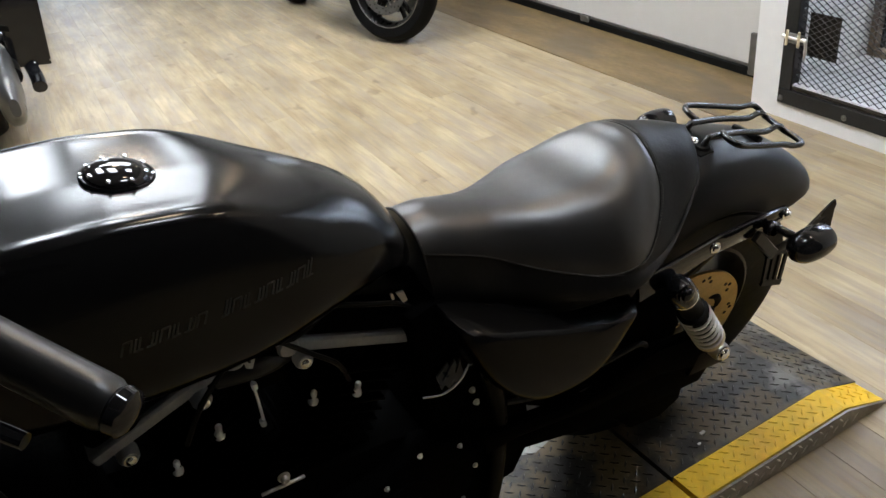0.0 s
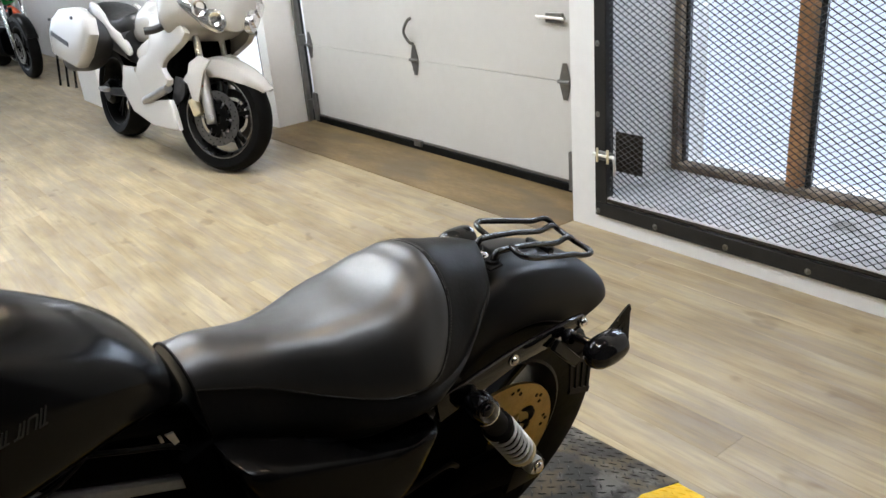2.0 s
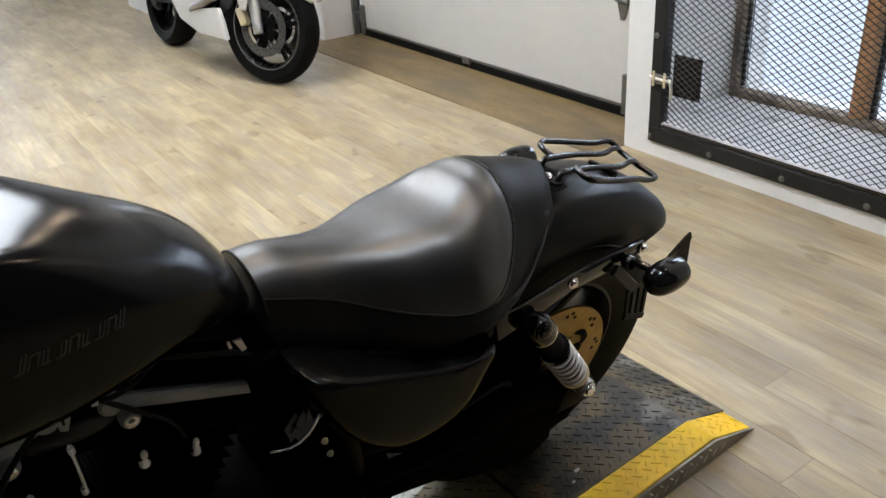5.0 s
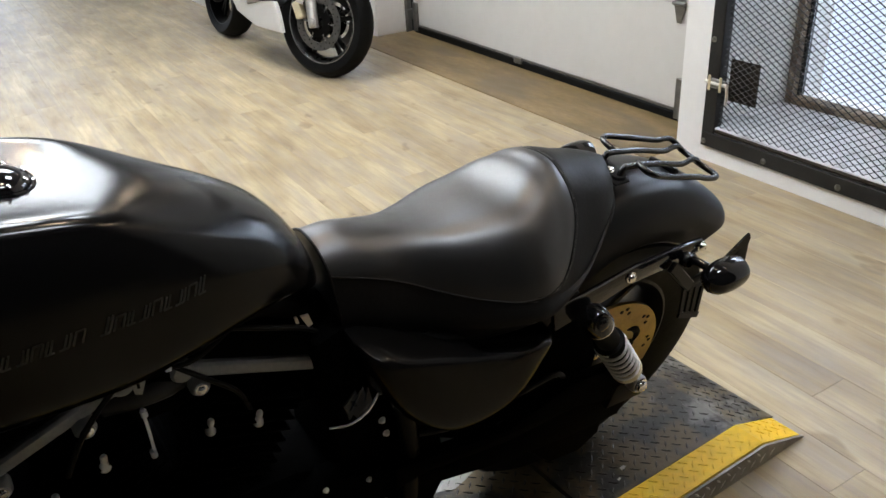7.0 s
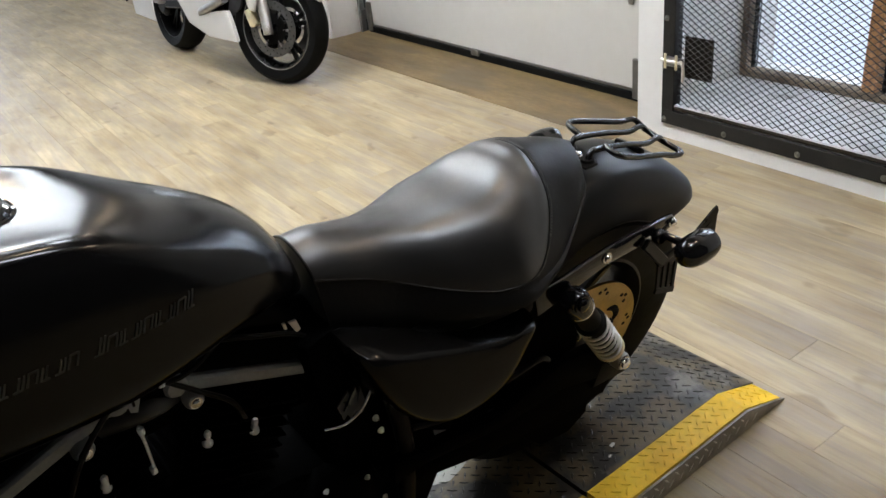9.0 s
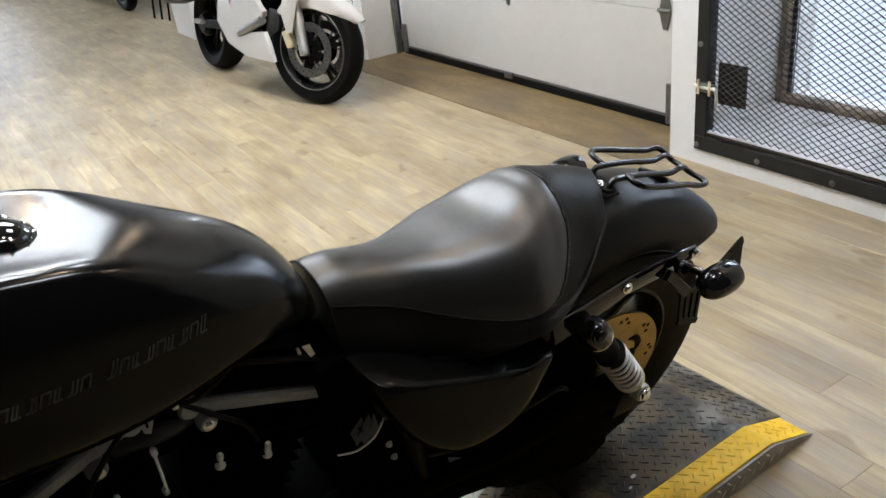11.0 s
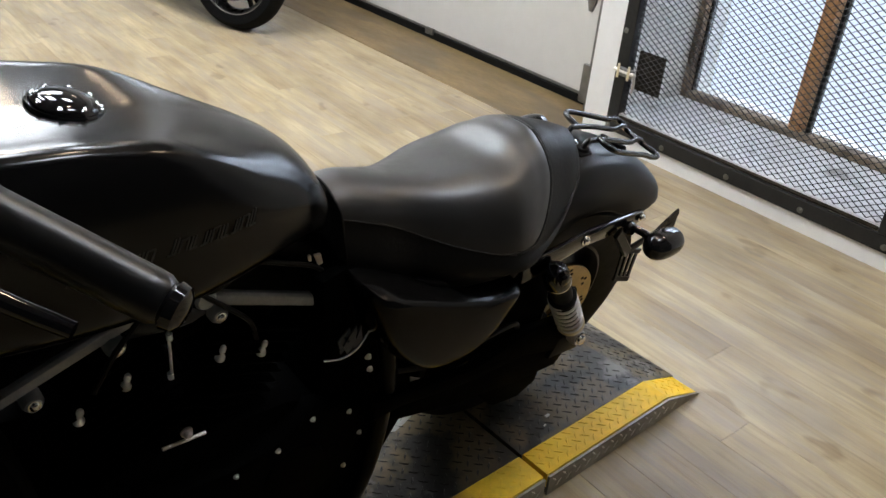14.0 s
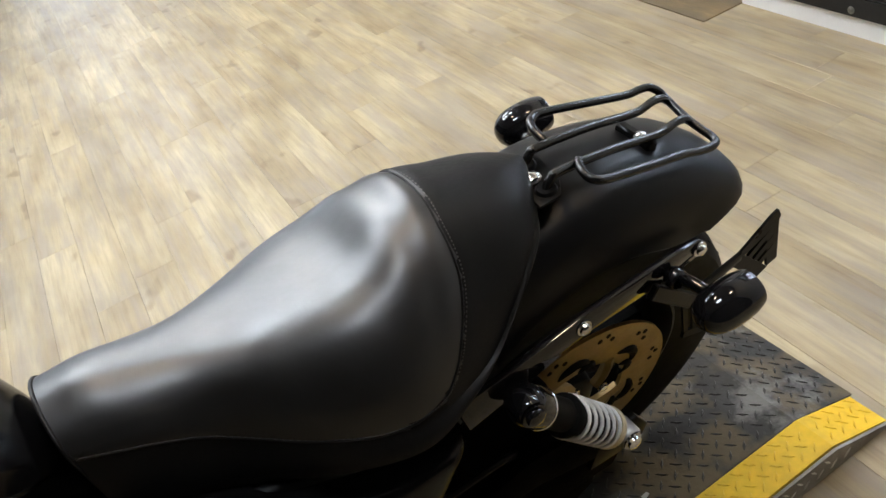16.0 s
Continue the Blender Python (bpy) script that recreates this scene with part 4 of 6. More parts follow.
def build_fender(bike):
    au, ah = 0.916, 0.3418
    rings = []
    n, t0, t1, wide = 52, 34.6, 136.0, .103
    for k in range(n + 1):
        deg = t0 + (t1 - t0) * k / n
        t, big = radians(deg), curve_at(FENDER_R, deg)
        tail = max(0.0, 1 - k / 14)
        low = .270 + .040 * tail ** 2
        prof = [(1, low), (.999, low + .012), (.997, .5 * (low + big - .066)), (.985, big - .066), (.955, big - .048), (.90, big - .033), (.82, big - .021), (.70, big - .012), (.54, big - .006), (.34, big - .0022), (.16, big - .0004), (0, big)]
        roll = .006 * max(0.0, 1 - k / 2) ** 2
        half = [(w * wide * (1 - .02 * tail ** 2), r - roll, t + radians(11) * tail ** 1.5 * max(0.0, (big - r - .03) / (big - low)) ** 1.2) for w, r in prof]
        outer = half + [(-w, r, q) for w, r, q in reversed(half[:-1])]
        inner = [(w * .965, r - .004, q) for w, r, q in reversed(outer)]
        rings.append([(au + r * math.cos(q), w + rear_mid(au + r * math.cos(q)), ah + r * math.sin(q)) for w, r, q in outer + inner])
    part("rear_fender", loft(rings), FENDER_BLACK, bike, "short satin black rear fender")
    au, ah = 0.900, 0.320
    inner = []
    for k in range(21):
        t = radians(118 + 55 * k / 20)
        ring = [(.086, .328), (.084, .342), (.06, .350), (-.06, .350), (-.084, .342), (-.086, .328), (-.06, .338), (.06, .338)]
        inner.append([(au + r * math.cos(t), w, ah + r * math.sin(t)) for w, r in ring])
    part("inner_fender", loft(inner), BLACK_METAL, bike)
    for s in (-1, 1):
        flat = slab([(.72, .556), (.80, .560), (.90, .568), (1.05, .553), (1.095, .556), (1.104, .570), (1.092, .583), (1.05, .589), (.90, .602), (.78, .600), (.71, .606)], .010, "y", 0, .003)
        lie = Matrix.Translation((.893, s * .113 + (-.002 if s < 0 else .024), 0)) @ Matrix.Rotation(radians(4.6 if s < 0 else 3.4), 4, "Z") @ Matrix.Translation((-.893, 0, 0))
        bmesh.ops.transform(flat, matrix=lie, verts=flat.verts)
        strut = part("fender_strut", flat, GLOSS_BLACK, bike, "black fender strut")
        for u, h in ((.893, .586), (1.091, .569)):
            spot = lie @ Vector((u, s * .0055, h))
            part("strut_bolt", bolt_head(spot, .0078, .008, "y", s), CHROME, strut, "chrome bolt")
        mid = Vector((1.047, -.190, .571)) if s < 0 else Vector((1.052, .200, .626))
        root = lie @ Vector((1.035, 0, mid[2] - .002))
        sig = part("turn_signal", lathe([(0, -.044), (.006, -.0435), (.013, -.041), (.020, -.035), (.0255, -.026), (.0285, -.013), (.0295, .003), (.0285, .022), (.026, .034), (.0245, .038), (0, .039)], mid, "x", 32), GLOSS_BLACK, bike, "gloss black bullet turn signal")
        part("stalk", tube(smooth_line([root, root + (mid - root) * .4 + Vector((0, 0, .003)), mid], 5), .008, 10), GLOSS_BLACK, sig)
        part("stalk_collar", lathe([(.011, 0), (.014, s * .004), (.014, s * .014), (.011, s * .018)], root + Vector((0, s * .008, 0)), "y", 14), GLOSS_BLACK, sig)
        part("lens", lathe([(0, .047), (.011, .0445), (.019, .0405), (.022, .038)], mid, "x", 24), BLACK_PLASTIC, sig, "smoked lens")


def build_plate_bracket(bike):
    br = part("plate_bracket", slab([(1.06, .50), (1.10, .505), (1.165, .516), (1.165, .503), (1.10, .488), (1.06, .485)], .006, "y", -.108, .001), BLACK_METAL, bike, "black side-mount plate bracket")
    plate = bmesh.new()
    slab([(1.150, .502), (1.222, .545), (1.232, .548), (1.238, .535), (1.234, .525), (1.150, .492)], .004, "y", -.105, bm=plate)
    slab([(1.214, .53), (1.236, .53), (1.243, .452), (1.224, .448)], .004, "y", -.1045, bm=plate)
    slab([(1.150, .498), (1.172, .505), (1.224, .448), (1.203, .440)], .004, "y", -.1055, bm=plate)
    for k in range(3):
        a = 0.25 + .25 * k
        p0 = Vector((1.160 + .05 * a, -.105, .495 - .05 * a))
        p1 = Vector((1.222 + .016 * a, -.105, .535 - .07 * a))
        bar(p0, p1, .004, .010, 0, plate, up=(0, 0, 1))
    part("plate_holder", plate, BLACK_METAL, br, smooth=False)
    for k in range(4):
        part("bracket_rib", bar((1.075 + .016 * k, -.104, .405 + .012 * (3 - k) * .3), (1.070 + .018 * k, -.104, .490 - .006 * k), .004, .008, 0, up=(1, 0, 0)), BLACK_METAL, br, smooth=False)
    part("bracket_edge", bar((1.062, -.104, .492), (1.135, -.104, .470), .005, .010, 0), BLACK_METAL, br, smooth=False)
    part("bracket_edge", bar((1.070, -.104, .420), (1.128, -.104, .398), .005, .012, 0), BLACK_METAL, br, smooth=False)
    part("bracket_arm", bar((1.0, -.118, .566), (1.075, -.110, .49), .01, .022, .002), BLACK_METAL, br)


def build_rack(bike):
    near = [(.966, -.036, .741), (.958, -.050, .742), (.956, -.066, .740), (.966, -.074, .735), (1.00, -.069, .720), (1.06, -.063, .699), (1.105, -.058, .684), (1.135, -.056, .671), (1.160, -.054, .665), (1.171, -.042, .664)]
    far = [(1.181, .050, .673), (1.179, .060, .680), (1.166, .066, .691), (1.148, .067, .695), (1.125, .066, .699), (1.06, .064, .721), (.995, .063, .742), (.978, .060, .746), (.966, .050, .748), (.960, .034, .747), (.960, .012, .742)]
    rack = part("luggage_rack", tube(smooth_line(near + [(1.171, -.004, .669)] + far, 6), .0055, 10), RACK_BLACK, bike, "black tubular steel luggage rack")
    for base, end in (((.915, -.043, .739), (1.171, -.004, .669)), ((.923, .006, .741), (1.180, .046, .672))):
        b0, e0 = Vector(base), Vector(end)
        rise = [(0, -.006), (.03, .006), (.09, .011), (.40, .010), (.66, .004), (.78, .003), (.88, .009), (.95, .008), (1, 0)]
        part("rail", tube(smooth_line([b0 + (e0 - b0) * f + Vector((0, 0, d)) for f, d in rise], 6), .0055, 10), RACK_BLACK, rack)
        part("lug", lathe([(.0, .003), (.011, .003), (.013, 0), (.013, -.008)], b0 + Vector((0, 0, -.006)), "z", 14), BLACK_METAL, rack)
    part("mount_plate", slab([(.893, -.060), (.922, -.060), (.936, -.04), (.946, .012), (.938, .028), (.900, .022)], .004, "z", .730, .0008), BLACK_METAL, rack)
    part("rear_foot", box((.018, .062, .018), (1.096, .016, .673), .003, Matrix.Rotation(radians(22), 3, "Y")), BLACK_METAL, rack)
    part("rack_bolt", bolt_head((.914, -.017, .733), .009, .007, "z", 1), CHROME, rack, "chrome dome bolt")
    part("rack_bolt", bolt_head((1.094, .004, .683), .0065, .006, "z", 1), CHROME, rack, "chrome dome bolt")


def build_shocks(bike):
    for s in (-1, 1):
        top, low = Vector((.782, s * .152, .572)), Vector((.937, s * .134, .346))
        d = (low - top).normalized()
        turn = along(top, low)
        body = part("shock_absorber", lathe([(0, -.008), (.017, -.008), (.0225, -.004), (.0245, .003), (.0250, .010), (.0250, .032), (.0242, .0355), (.0205, .037), (.0120, .040)], top, "y", 28, turn=turn), GLOSS_BLACK, bike, "black capped rear shock absorber")
        part("cap_ring", lathe([(.0248, .0300), (.0256, .0312), (.0256, .0328), (.0248, .0340)], top, "y", 28, turn=turn), CHROME, body, "thin bright ring")
        coil, turns, r = [], 6.2, .0262
        ref = d.orthogonal().normalized()
        side = d.cross(ref)
        start, length = top + d * .099, .110
        for k in range(int(turns * 18) + 1):
            f = k / (turns * 18)
            a = 2 * math.pi * turns * f
            coil.append(start + d * (length * f) + r * (math.cos(a) * ref + math.sin(a) * side))
        part("coil_spring", tube(coil, .0026, 8), SPRING_STEEL, body, "bright steel coil spring")
        # Black tube added through the coil to hide its far side and darken the gaps.
        part("damper_sleeve", tube([top + d * .036, top + d * .205], .0207, 16), SEAL, body, "matte black damper sleeve, run inside the coil to darken its gaps")
        part("spring_collar", lathe([(.0205, .090), (.0265, .092), (.0275, .096), (.0205, .098)], top, "y", 24, turn=turn), SEAL, body)
        part("damper_rod", tube([top + d * .07, low - d * .012], .012, 12), BLACK_METAL, body)
        part("spring_seat", lathe([(.012, 0), (.0275, .001), (.0285, .004), (.0285, .009), (.0235, .013), (.0200, .020), (.0190, .030), (.014, .034)], top + d * .209, "y", 24, turn=turn), BRASS, body, "pale metal spring seat")
        for p in (top, low):
            part("eye", lathe([(.007, -.016), (.016, -.016), (.018, -.012), (.018, .012), (.016, .016), (.007, .016)], p, "y", 20), ALUMINIUM if p is low else GLOSS_BLACK, body)
        part("eye_bolt", bolt_head((low[0], low[1] + s * .016, low[2]), .011, .010, "y", s), CHROME, body, "chrome bolt")
        part("eye_bolt", bolt_head((top[0], top[1] + s * .018, top[2]), .012, .010, "y", s), GLOSS_BLACK, body)


def build_engine(bike):
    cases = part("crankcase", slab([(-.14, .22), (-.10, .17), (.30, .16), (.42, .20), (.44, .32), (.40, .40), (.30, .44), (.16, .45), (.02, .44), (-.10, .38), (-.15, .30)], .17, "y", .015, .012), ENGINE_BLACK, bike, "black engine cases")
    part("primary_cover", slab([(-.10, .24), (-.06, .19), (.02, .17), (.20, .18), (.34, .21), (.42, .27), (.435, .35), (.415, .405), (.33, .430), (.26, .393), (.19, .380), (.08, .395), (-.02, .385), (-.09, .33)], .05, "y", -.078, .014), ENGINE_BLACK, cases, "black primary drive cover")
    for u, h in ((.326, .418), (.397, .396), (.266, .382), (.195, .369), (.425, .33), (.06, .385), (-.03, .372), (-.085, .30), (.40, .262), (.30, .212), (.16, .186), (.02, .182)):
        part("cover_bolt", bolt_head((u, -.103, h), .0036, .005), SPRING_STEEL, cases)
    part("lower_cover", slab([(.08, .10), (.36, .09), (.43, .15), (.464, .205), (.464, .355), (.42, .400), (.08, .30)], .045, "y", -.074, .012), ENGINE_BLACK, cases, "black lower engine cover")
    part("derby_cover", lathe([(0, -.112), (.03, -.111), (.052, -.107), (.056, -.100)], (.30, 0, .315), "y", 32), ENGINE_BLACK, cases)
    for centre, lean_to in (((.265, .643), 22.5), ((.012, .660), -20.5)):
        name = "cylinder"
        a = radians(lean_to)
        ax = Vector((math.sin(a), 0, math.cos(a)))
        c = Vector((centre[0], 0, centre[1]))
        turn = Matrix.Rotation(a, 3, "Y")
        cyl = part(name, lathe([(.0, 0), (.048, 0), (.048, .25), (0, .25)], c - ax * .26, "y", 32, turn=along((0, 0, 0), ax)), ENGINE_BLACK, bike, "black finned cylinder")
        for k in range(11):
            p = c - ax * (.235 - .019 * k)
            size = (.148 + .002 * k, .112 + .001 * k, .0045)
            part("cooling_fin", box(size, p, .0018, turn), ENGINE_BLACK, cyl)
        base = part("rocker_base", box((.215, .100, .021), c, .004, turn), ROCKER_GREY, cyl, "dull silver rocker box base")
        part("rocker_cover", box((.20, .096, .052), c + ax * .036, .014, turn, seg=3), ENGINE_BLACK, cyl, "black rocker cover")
        boss = c - Vector((math.cos(a), 0, -math.sin(a))) * (.098 if lean_to > 0 else -.098)
        part("base_boss", lathe([(0, -.056), (.012, -.055), (.0155, -.050), (.016, -.02)], (boss[0], 0, boss[2]), "y", 20), ROCKER_GREY, cyl)
        side = Vector((math.cos(a), 0, -math.sin(a)))
        for d, drop in ((-.072, .02),) if lean_to > 0 else ((-.072, .02), (.037, .018)):
            q = c + side * d - ax * drop
            lug = part("base_lug", lathe([(0, -.062), (.010, -.061), (.0135, -.055), (.0135, -.040)], (q[0], 0, q[2]), "y", 16), ROCKER_GREY, cyl)
            part("lug_bolt", bolt_head((q[0], -.061, q[2]), .006, .005), CHROME, lug)
        for d, drop in ((-.044, .082), (.024, .076)):
            q = c + side * d - ax * drop
            foot, up = Vector((q[0], -.054, q[2] - .013)), Vector((.001, -.010, .030))
            part("head_bolt", tube([foot + up * f for f in (0, .12, .40, .45, .60, .64, .85, 1)], .0075, 10, taper=lambda f: (1.0, 1.0, .55, .40, .40, .62, .62, .35)[round(f * 7)]), BRIGHT_ZINC, cyl, "bright stepped head bolt")
    rod = part("breather_rod", tube([(.117, -.062, .660), (.119, -.062, .620), (.120, -.062, .577)], .0021, 8), BRIGHT_ZINC, bike, "thin bright rod with end nuts")
    for h in (.657, .588):
        part("rod_nut", tube([(.1175, -.0625, h), (.1185, -.0625, h - .010)], .0042, 8), BRIGHT_ZINC, rod)
    carb = part("intake", box((.10, .09, .085), (.135, -.005, .66), .02, seg=2), ENGINE_BLACK, bike)
    clamp = part("intake_clamp", slab([(.113, .718), (.119, .711), (.127, .717), (.136, .712), (.130, .702), (.126, .690), (.122, .680), (.114, .684), (.112, .698), (.105, .702), (.106, .708)], .004, "y", -.060, .001), ROCKER_GREY, carb, "pressed metal clip")
    part("clamp_slot", box((.0035, .002, .014), (.1195, -.0628, .699), .0008), SEAL, clamp)
    # Two bright slivers placed as the highlights beside the intake.
    for u, h in ((.157, .712), (.082, .714)):
        part("glint_bit", slab([(u - .004, h - .012), (u + .003, h - .013), (u + .006, h + .006), (u - .002, h + .008)], .006, "y", -.060, .001), BRIGHT_ZINC, carb, "small bright bit standing in for a highlight")
    part("intake_pipe", tube(smooth_line([(.08, -.03, .66), (.13, -.048, .668), (.175, -.03, .655)], 5), .015, 12), BLACK_PLASTIC, carb)
    wires = bmesh.new()
    for pts in (((.16, -.05, .70), (.20, -.062, .665), (.235, -.06, .625), (.25, -.055, .58)), ((.10, -.05, .70), (.05, -.065, .66), (.02, -.06, .60)), ((.20, -.04, .73), (.28, -.06, .71), (.36, -.05, .66), (.40, -.07, .58)), ((.12, -.045, .71), (.18, -.06, .70), (.24, -.05, .72))):
        tube(smooth_line(pts, 6), .0038, 7, bm=wires)
    part("wiring", wires, BLACK_CABLE, bike, "black wiring and hoses")
    clip = bmesh.new()
    slab([(.330, .708), (.341, .707), (.346, .690), (.339, .688)], .004, "y", -.062, bm=clip)
    slab([(.322, .708), (.326, .708), (.328, .698), (.324, .698)], .004, "y", -.060, bm=clip)
    part("wire_connector", clip, SILVER, bike, "pale metal connector", smooth=False)
    wrap = bmesh.new()
    for k in range(4):
        slab([(.372 + .008 * k, .545 - .01 * k), (.392 + .006 * k, .565), (.398 + .006 * k, .535), (.380 + .01 * k, .515)], .003, "y", -.085 - .004 * (k % 2), bm=wrap)
    part("plastic_wrap", wrap, BLUE_RAG, bike, "crumpled blue-grey plastic sleeve", smooth=False)
    part("cable_tie", tube(smooth_line([(.345, -.09, .522), (.375, -.098, .520), (.405, -.098, .532), (.428, -.092, .556)], 5), .0022, 6), CHROME, bike)
    for u, h in ((.425, .50), (.432, .47), (.415, .585), (.44, .60)):
        part("frame_bolt", bolt_head((u, -.098, h), .0042, .006), SPRING_STEEL, bike)


def build_frame_parts(bike):
    tubes = bmesh.new()
    for s in (-1, 1):
        tube(smooth_line([(-.24, s * .03, .86), (-.20, s * .07, .55), (-.15, s * .10, .22), (-.08, s * .11, .16), (.35, s * .11, .155), (.44, s * .11, .19), (.47, s * .105, .42), (.44, s * .09, .62), (.50, s * .10, .615), (.66, s * .11, .590), (.78, s * .108, .588)], 5), .014, 10, bm=tubes)
    tube(smooth_line([(-.26, 0, .86), (0, 0, .80), (.30, 0, .70), (.44, 0, .62)], 5), .03, 12, bm=tubes)
    part("chassis", tubes, BLACK_METAL, bike, "black steel tube chassis")
    beam = [(.430, .372), (.489, .377), (.650, .349), (.800, .346), (.950, .298), (.962, .325), (.883, .398), (.790, .411), (.647, .377), (.478, .410), (.430, .418)]
    for s in (-1, 1):
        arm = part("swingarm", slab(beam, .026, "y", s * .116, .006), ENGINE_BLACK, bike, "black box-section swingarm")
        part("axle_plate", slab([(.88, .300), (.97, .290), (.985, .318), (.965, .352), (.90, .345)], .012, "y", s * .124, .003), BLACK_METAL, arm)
    # Added black plate: gives the shade under the swingarm and hides the rotor.
    part("shade_plate", slab([(.470, .368), (.650, .343), (.800, .340), (.955, .288), (.930, .250), (.800, .262), (.640, .290), (.480, .335)], .020, "y", -.108, .005), ENGINE_BLACK, bike, "black plate added as the shade below the swingarm")
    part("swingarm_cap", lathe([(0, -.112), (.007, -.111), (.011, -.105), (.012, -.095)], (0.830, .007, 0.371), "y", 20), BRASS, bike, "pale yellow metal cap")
    # Caliper and bracket outlines are stretched to black out the lower and left rotor.
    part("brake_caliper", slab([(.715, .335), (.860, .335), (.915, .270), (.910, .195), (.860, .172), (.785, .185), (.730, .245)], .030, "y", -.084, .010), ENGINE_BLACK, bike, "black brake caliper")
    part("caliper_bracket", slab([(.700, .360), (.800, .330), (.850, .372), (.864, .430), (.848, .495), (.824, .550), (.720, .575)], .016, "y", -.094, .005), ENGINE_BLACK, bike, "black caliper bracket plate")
    part("brake_hose", tube(smooth_line([(.79, -.10, .40), (.74, -.125, .45), (.66, -.12, .44), (.56, -.115, .43), (.48, -.11, .45)], 6), .005, 8), BLACK_CABLE, bike)
    part("warning_tag", slab([(.536, .392), (.588, .357), (.578, .340), (.543, .350)], .002, "y", -.090), WHITE_WALL, bike, "small white paper tag", smooth=False)
    # battery side cover, bulged outwards
    outline = smooth_line([(p[0], 0, p[1]) for p in ((.386, .668), (.46, .645), (.55, .608), (.64, .575), (.715, .562), (.700, .525), (.655, .470), (.59, .450), (.51, .462), (.44, .525), (.395, .61))], 4, closed=True)
    cx, ch = .54, .565
    rings = []
    for f, w in ((1.0, -.070), (1.003, -.106), (.995, -.119), (.979, -.130), (.956, -.139), (.925, -.146), (.885, -.152), (.83, -.157), (.74, -.1595), (.6, -.161), (.4, -.162), (.12, -.162)):
        rings.append([(cx + (p[0] - cx) * f, w, ch + (p[2] - ch) * f) for p in outline])
    part("side_cover", loft(rings), COVER_BLACK, bike, "satin black bulged side cover")
    part("oil_tank", slab([(.40, .66), (.48, .64), (.70, .575), (.68, .50), (.60, .44), (.48, .43), (.42, .50)], .12, "y", .05, .02), BLACK_METAL, bike)
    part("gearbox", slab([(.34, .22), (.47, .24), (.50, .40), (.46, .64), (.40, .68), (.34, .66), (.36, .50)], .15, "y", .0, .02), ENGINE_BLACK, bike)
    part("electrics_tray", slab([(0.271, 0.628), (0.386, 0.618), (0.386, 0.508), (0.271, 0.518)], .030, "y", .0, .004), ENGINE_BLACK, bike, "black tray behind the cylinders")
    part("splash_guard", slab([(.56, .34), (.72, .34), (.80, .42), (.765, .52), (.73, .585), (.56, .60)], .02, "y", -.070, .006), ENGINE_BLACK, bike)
    # Plain black mass added to fill the dark region behind the engine.
    part("rear_filler", slab([(.40, .15), (.55, .16), (.60, .26), (.66, .36), (.76, .50), (.80, .60), (.70, .64), (.46, .62)], .13, "y", .015, .02), ENGINE_BLACK, bike)
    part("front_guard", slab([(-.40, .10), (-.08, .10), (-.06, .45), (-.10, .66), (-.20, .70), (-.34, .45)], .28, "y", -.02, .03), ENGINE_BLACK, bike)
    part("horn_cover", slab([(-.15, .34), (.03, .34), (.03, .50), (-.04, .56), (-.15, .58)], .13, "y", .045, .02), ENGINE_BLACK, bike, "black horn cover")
    part("battery_box", box((.24, .15, .14), (.53, .0, .50), .01), BLACK_METAL, bike)
    # stand, shift lever and pegs
    part("side_stand", tube(smooth_line([(.16, -.10, .17), (.18, -.13, .10), (.20, -.178, .034), (.215, -.185, .030)], 5), .010, 10), BLACK_METAL, bike, "black side stand")
    part("shift_lever", tube(smooth_line([(.086, -.100, .494), (.106, -.100, .493), (.126, -.100, .492), (.148, -.100, .491)], 4), .0026, 8), ALUMINIUM, bike, "thin metal shift rod")
    part("shift_joint", bolt_head((.120, -.100, .509), .0065, .010), ALUMINIUM, bike)
    part("foot_peg", tube([(-.02, -.12, .33), (-.02, -.21, .335)], .016, 12), RUBBER, bike)
    for pts in (((.33, .115, .26), (.55, .15, .24), (1.0, .16, .28)), ((.10, .115, .33), (.3, .16, .30), (1.0, .165, .38))):
        part("exhaust_pipe", tube(smooth_line(pts, 6), .036, 14), BLACK_METAL, bike, "black exhaust silencer")


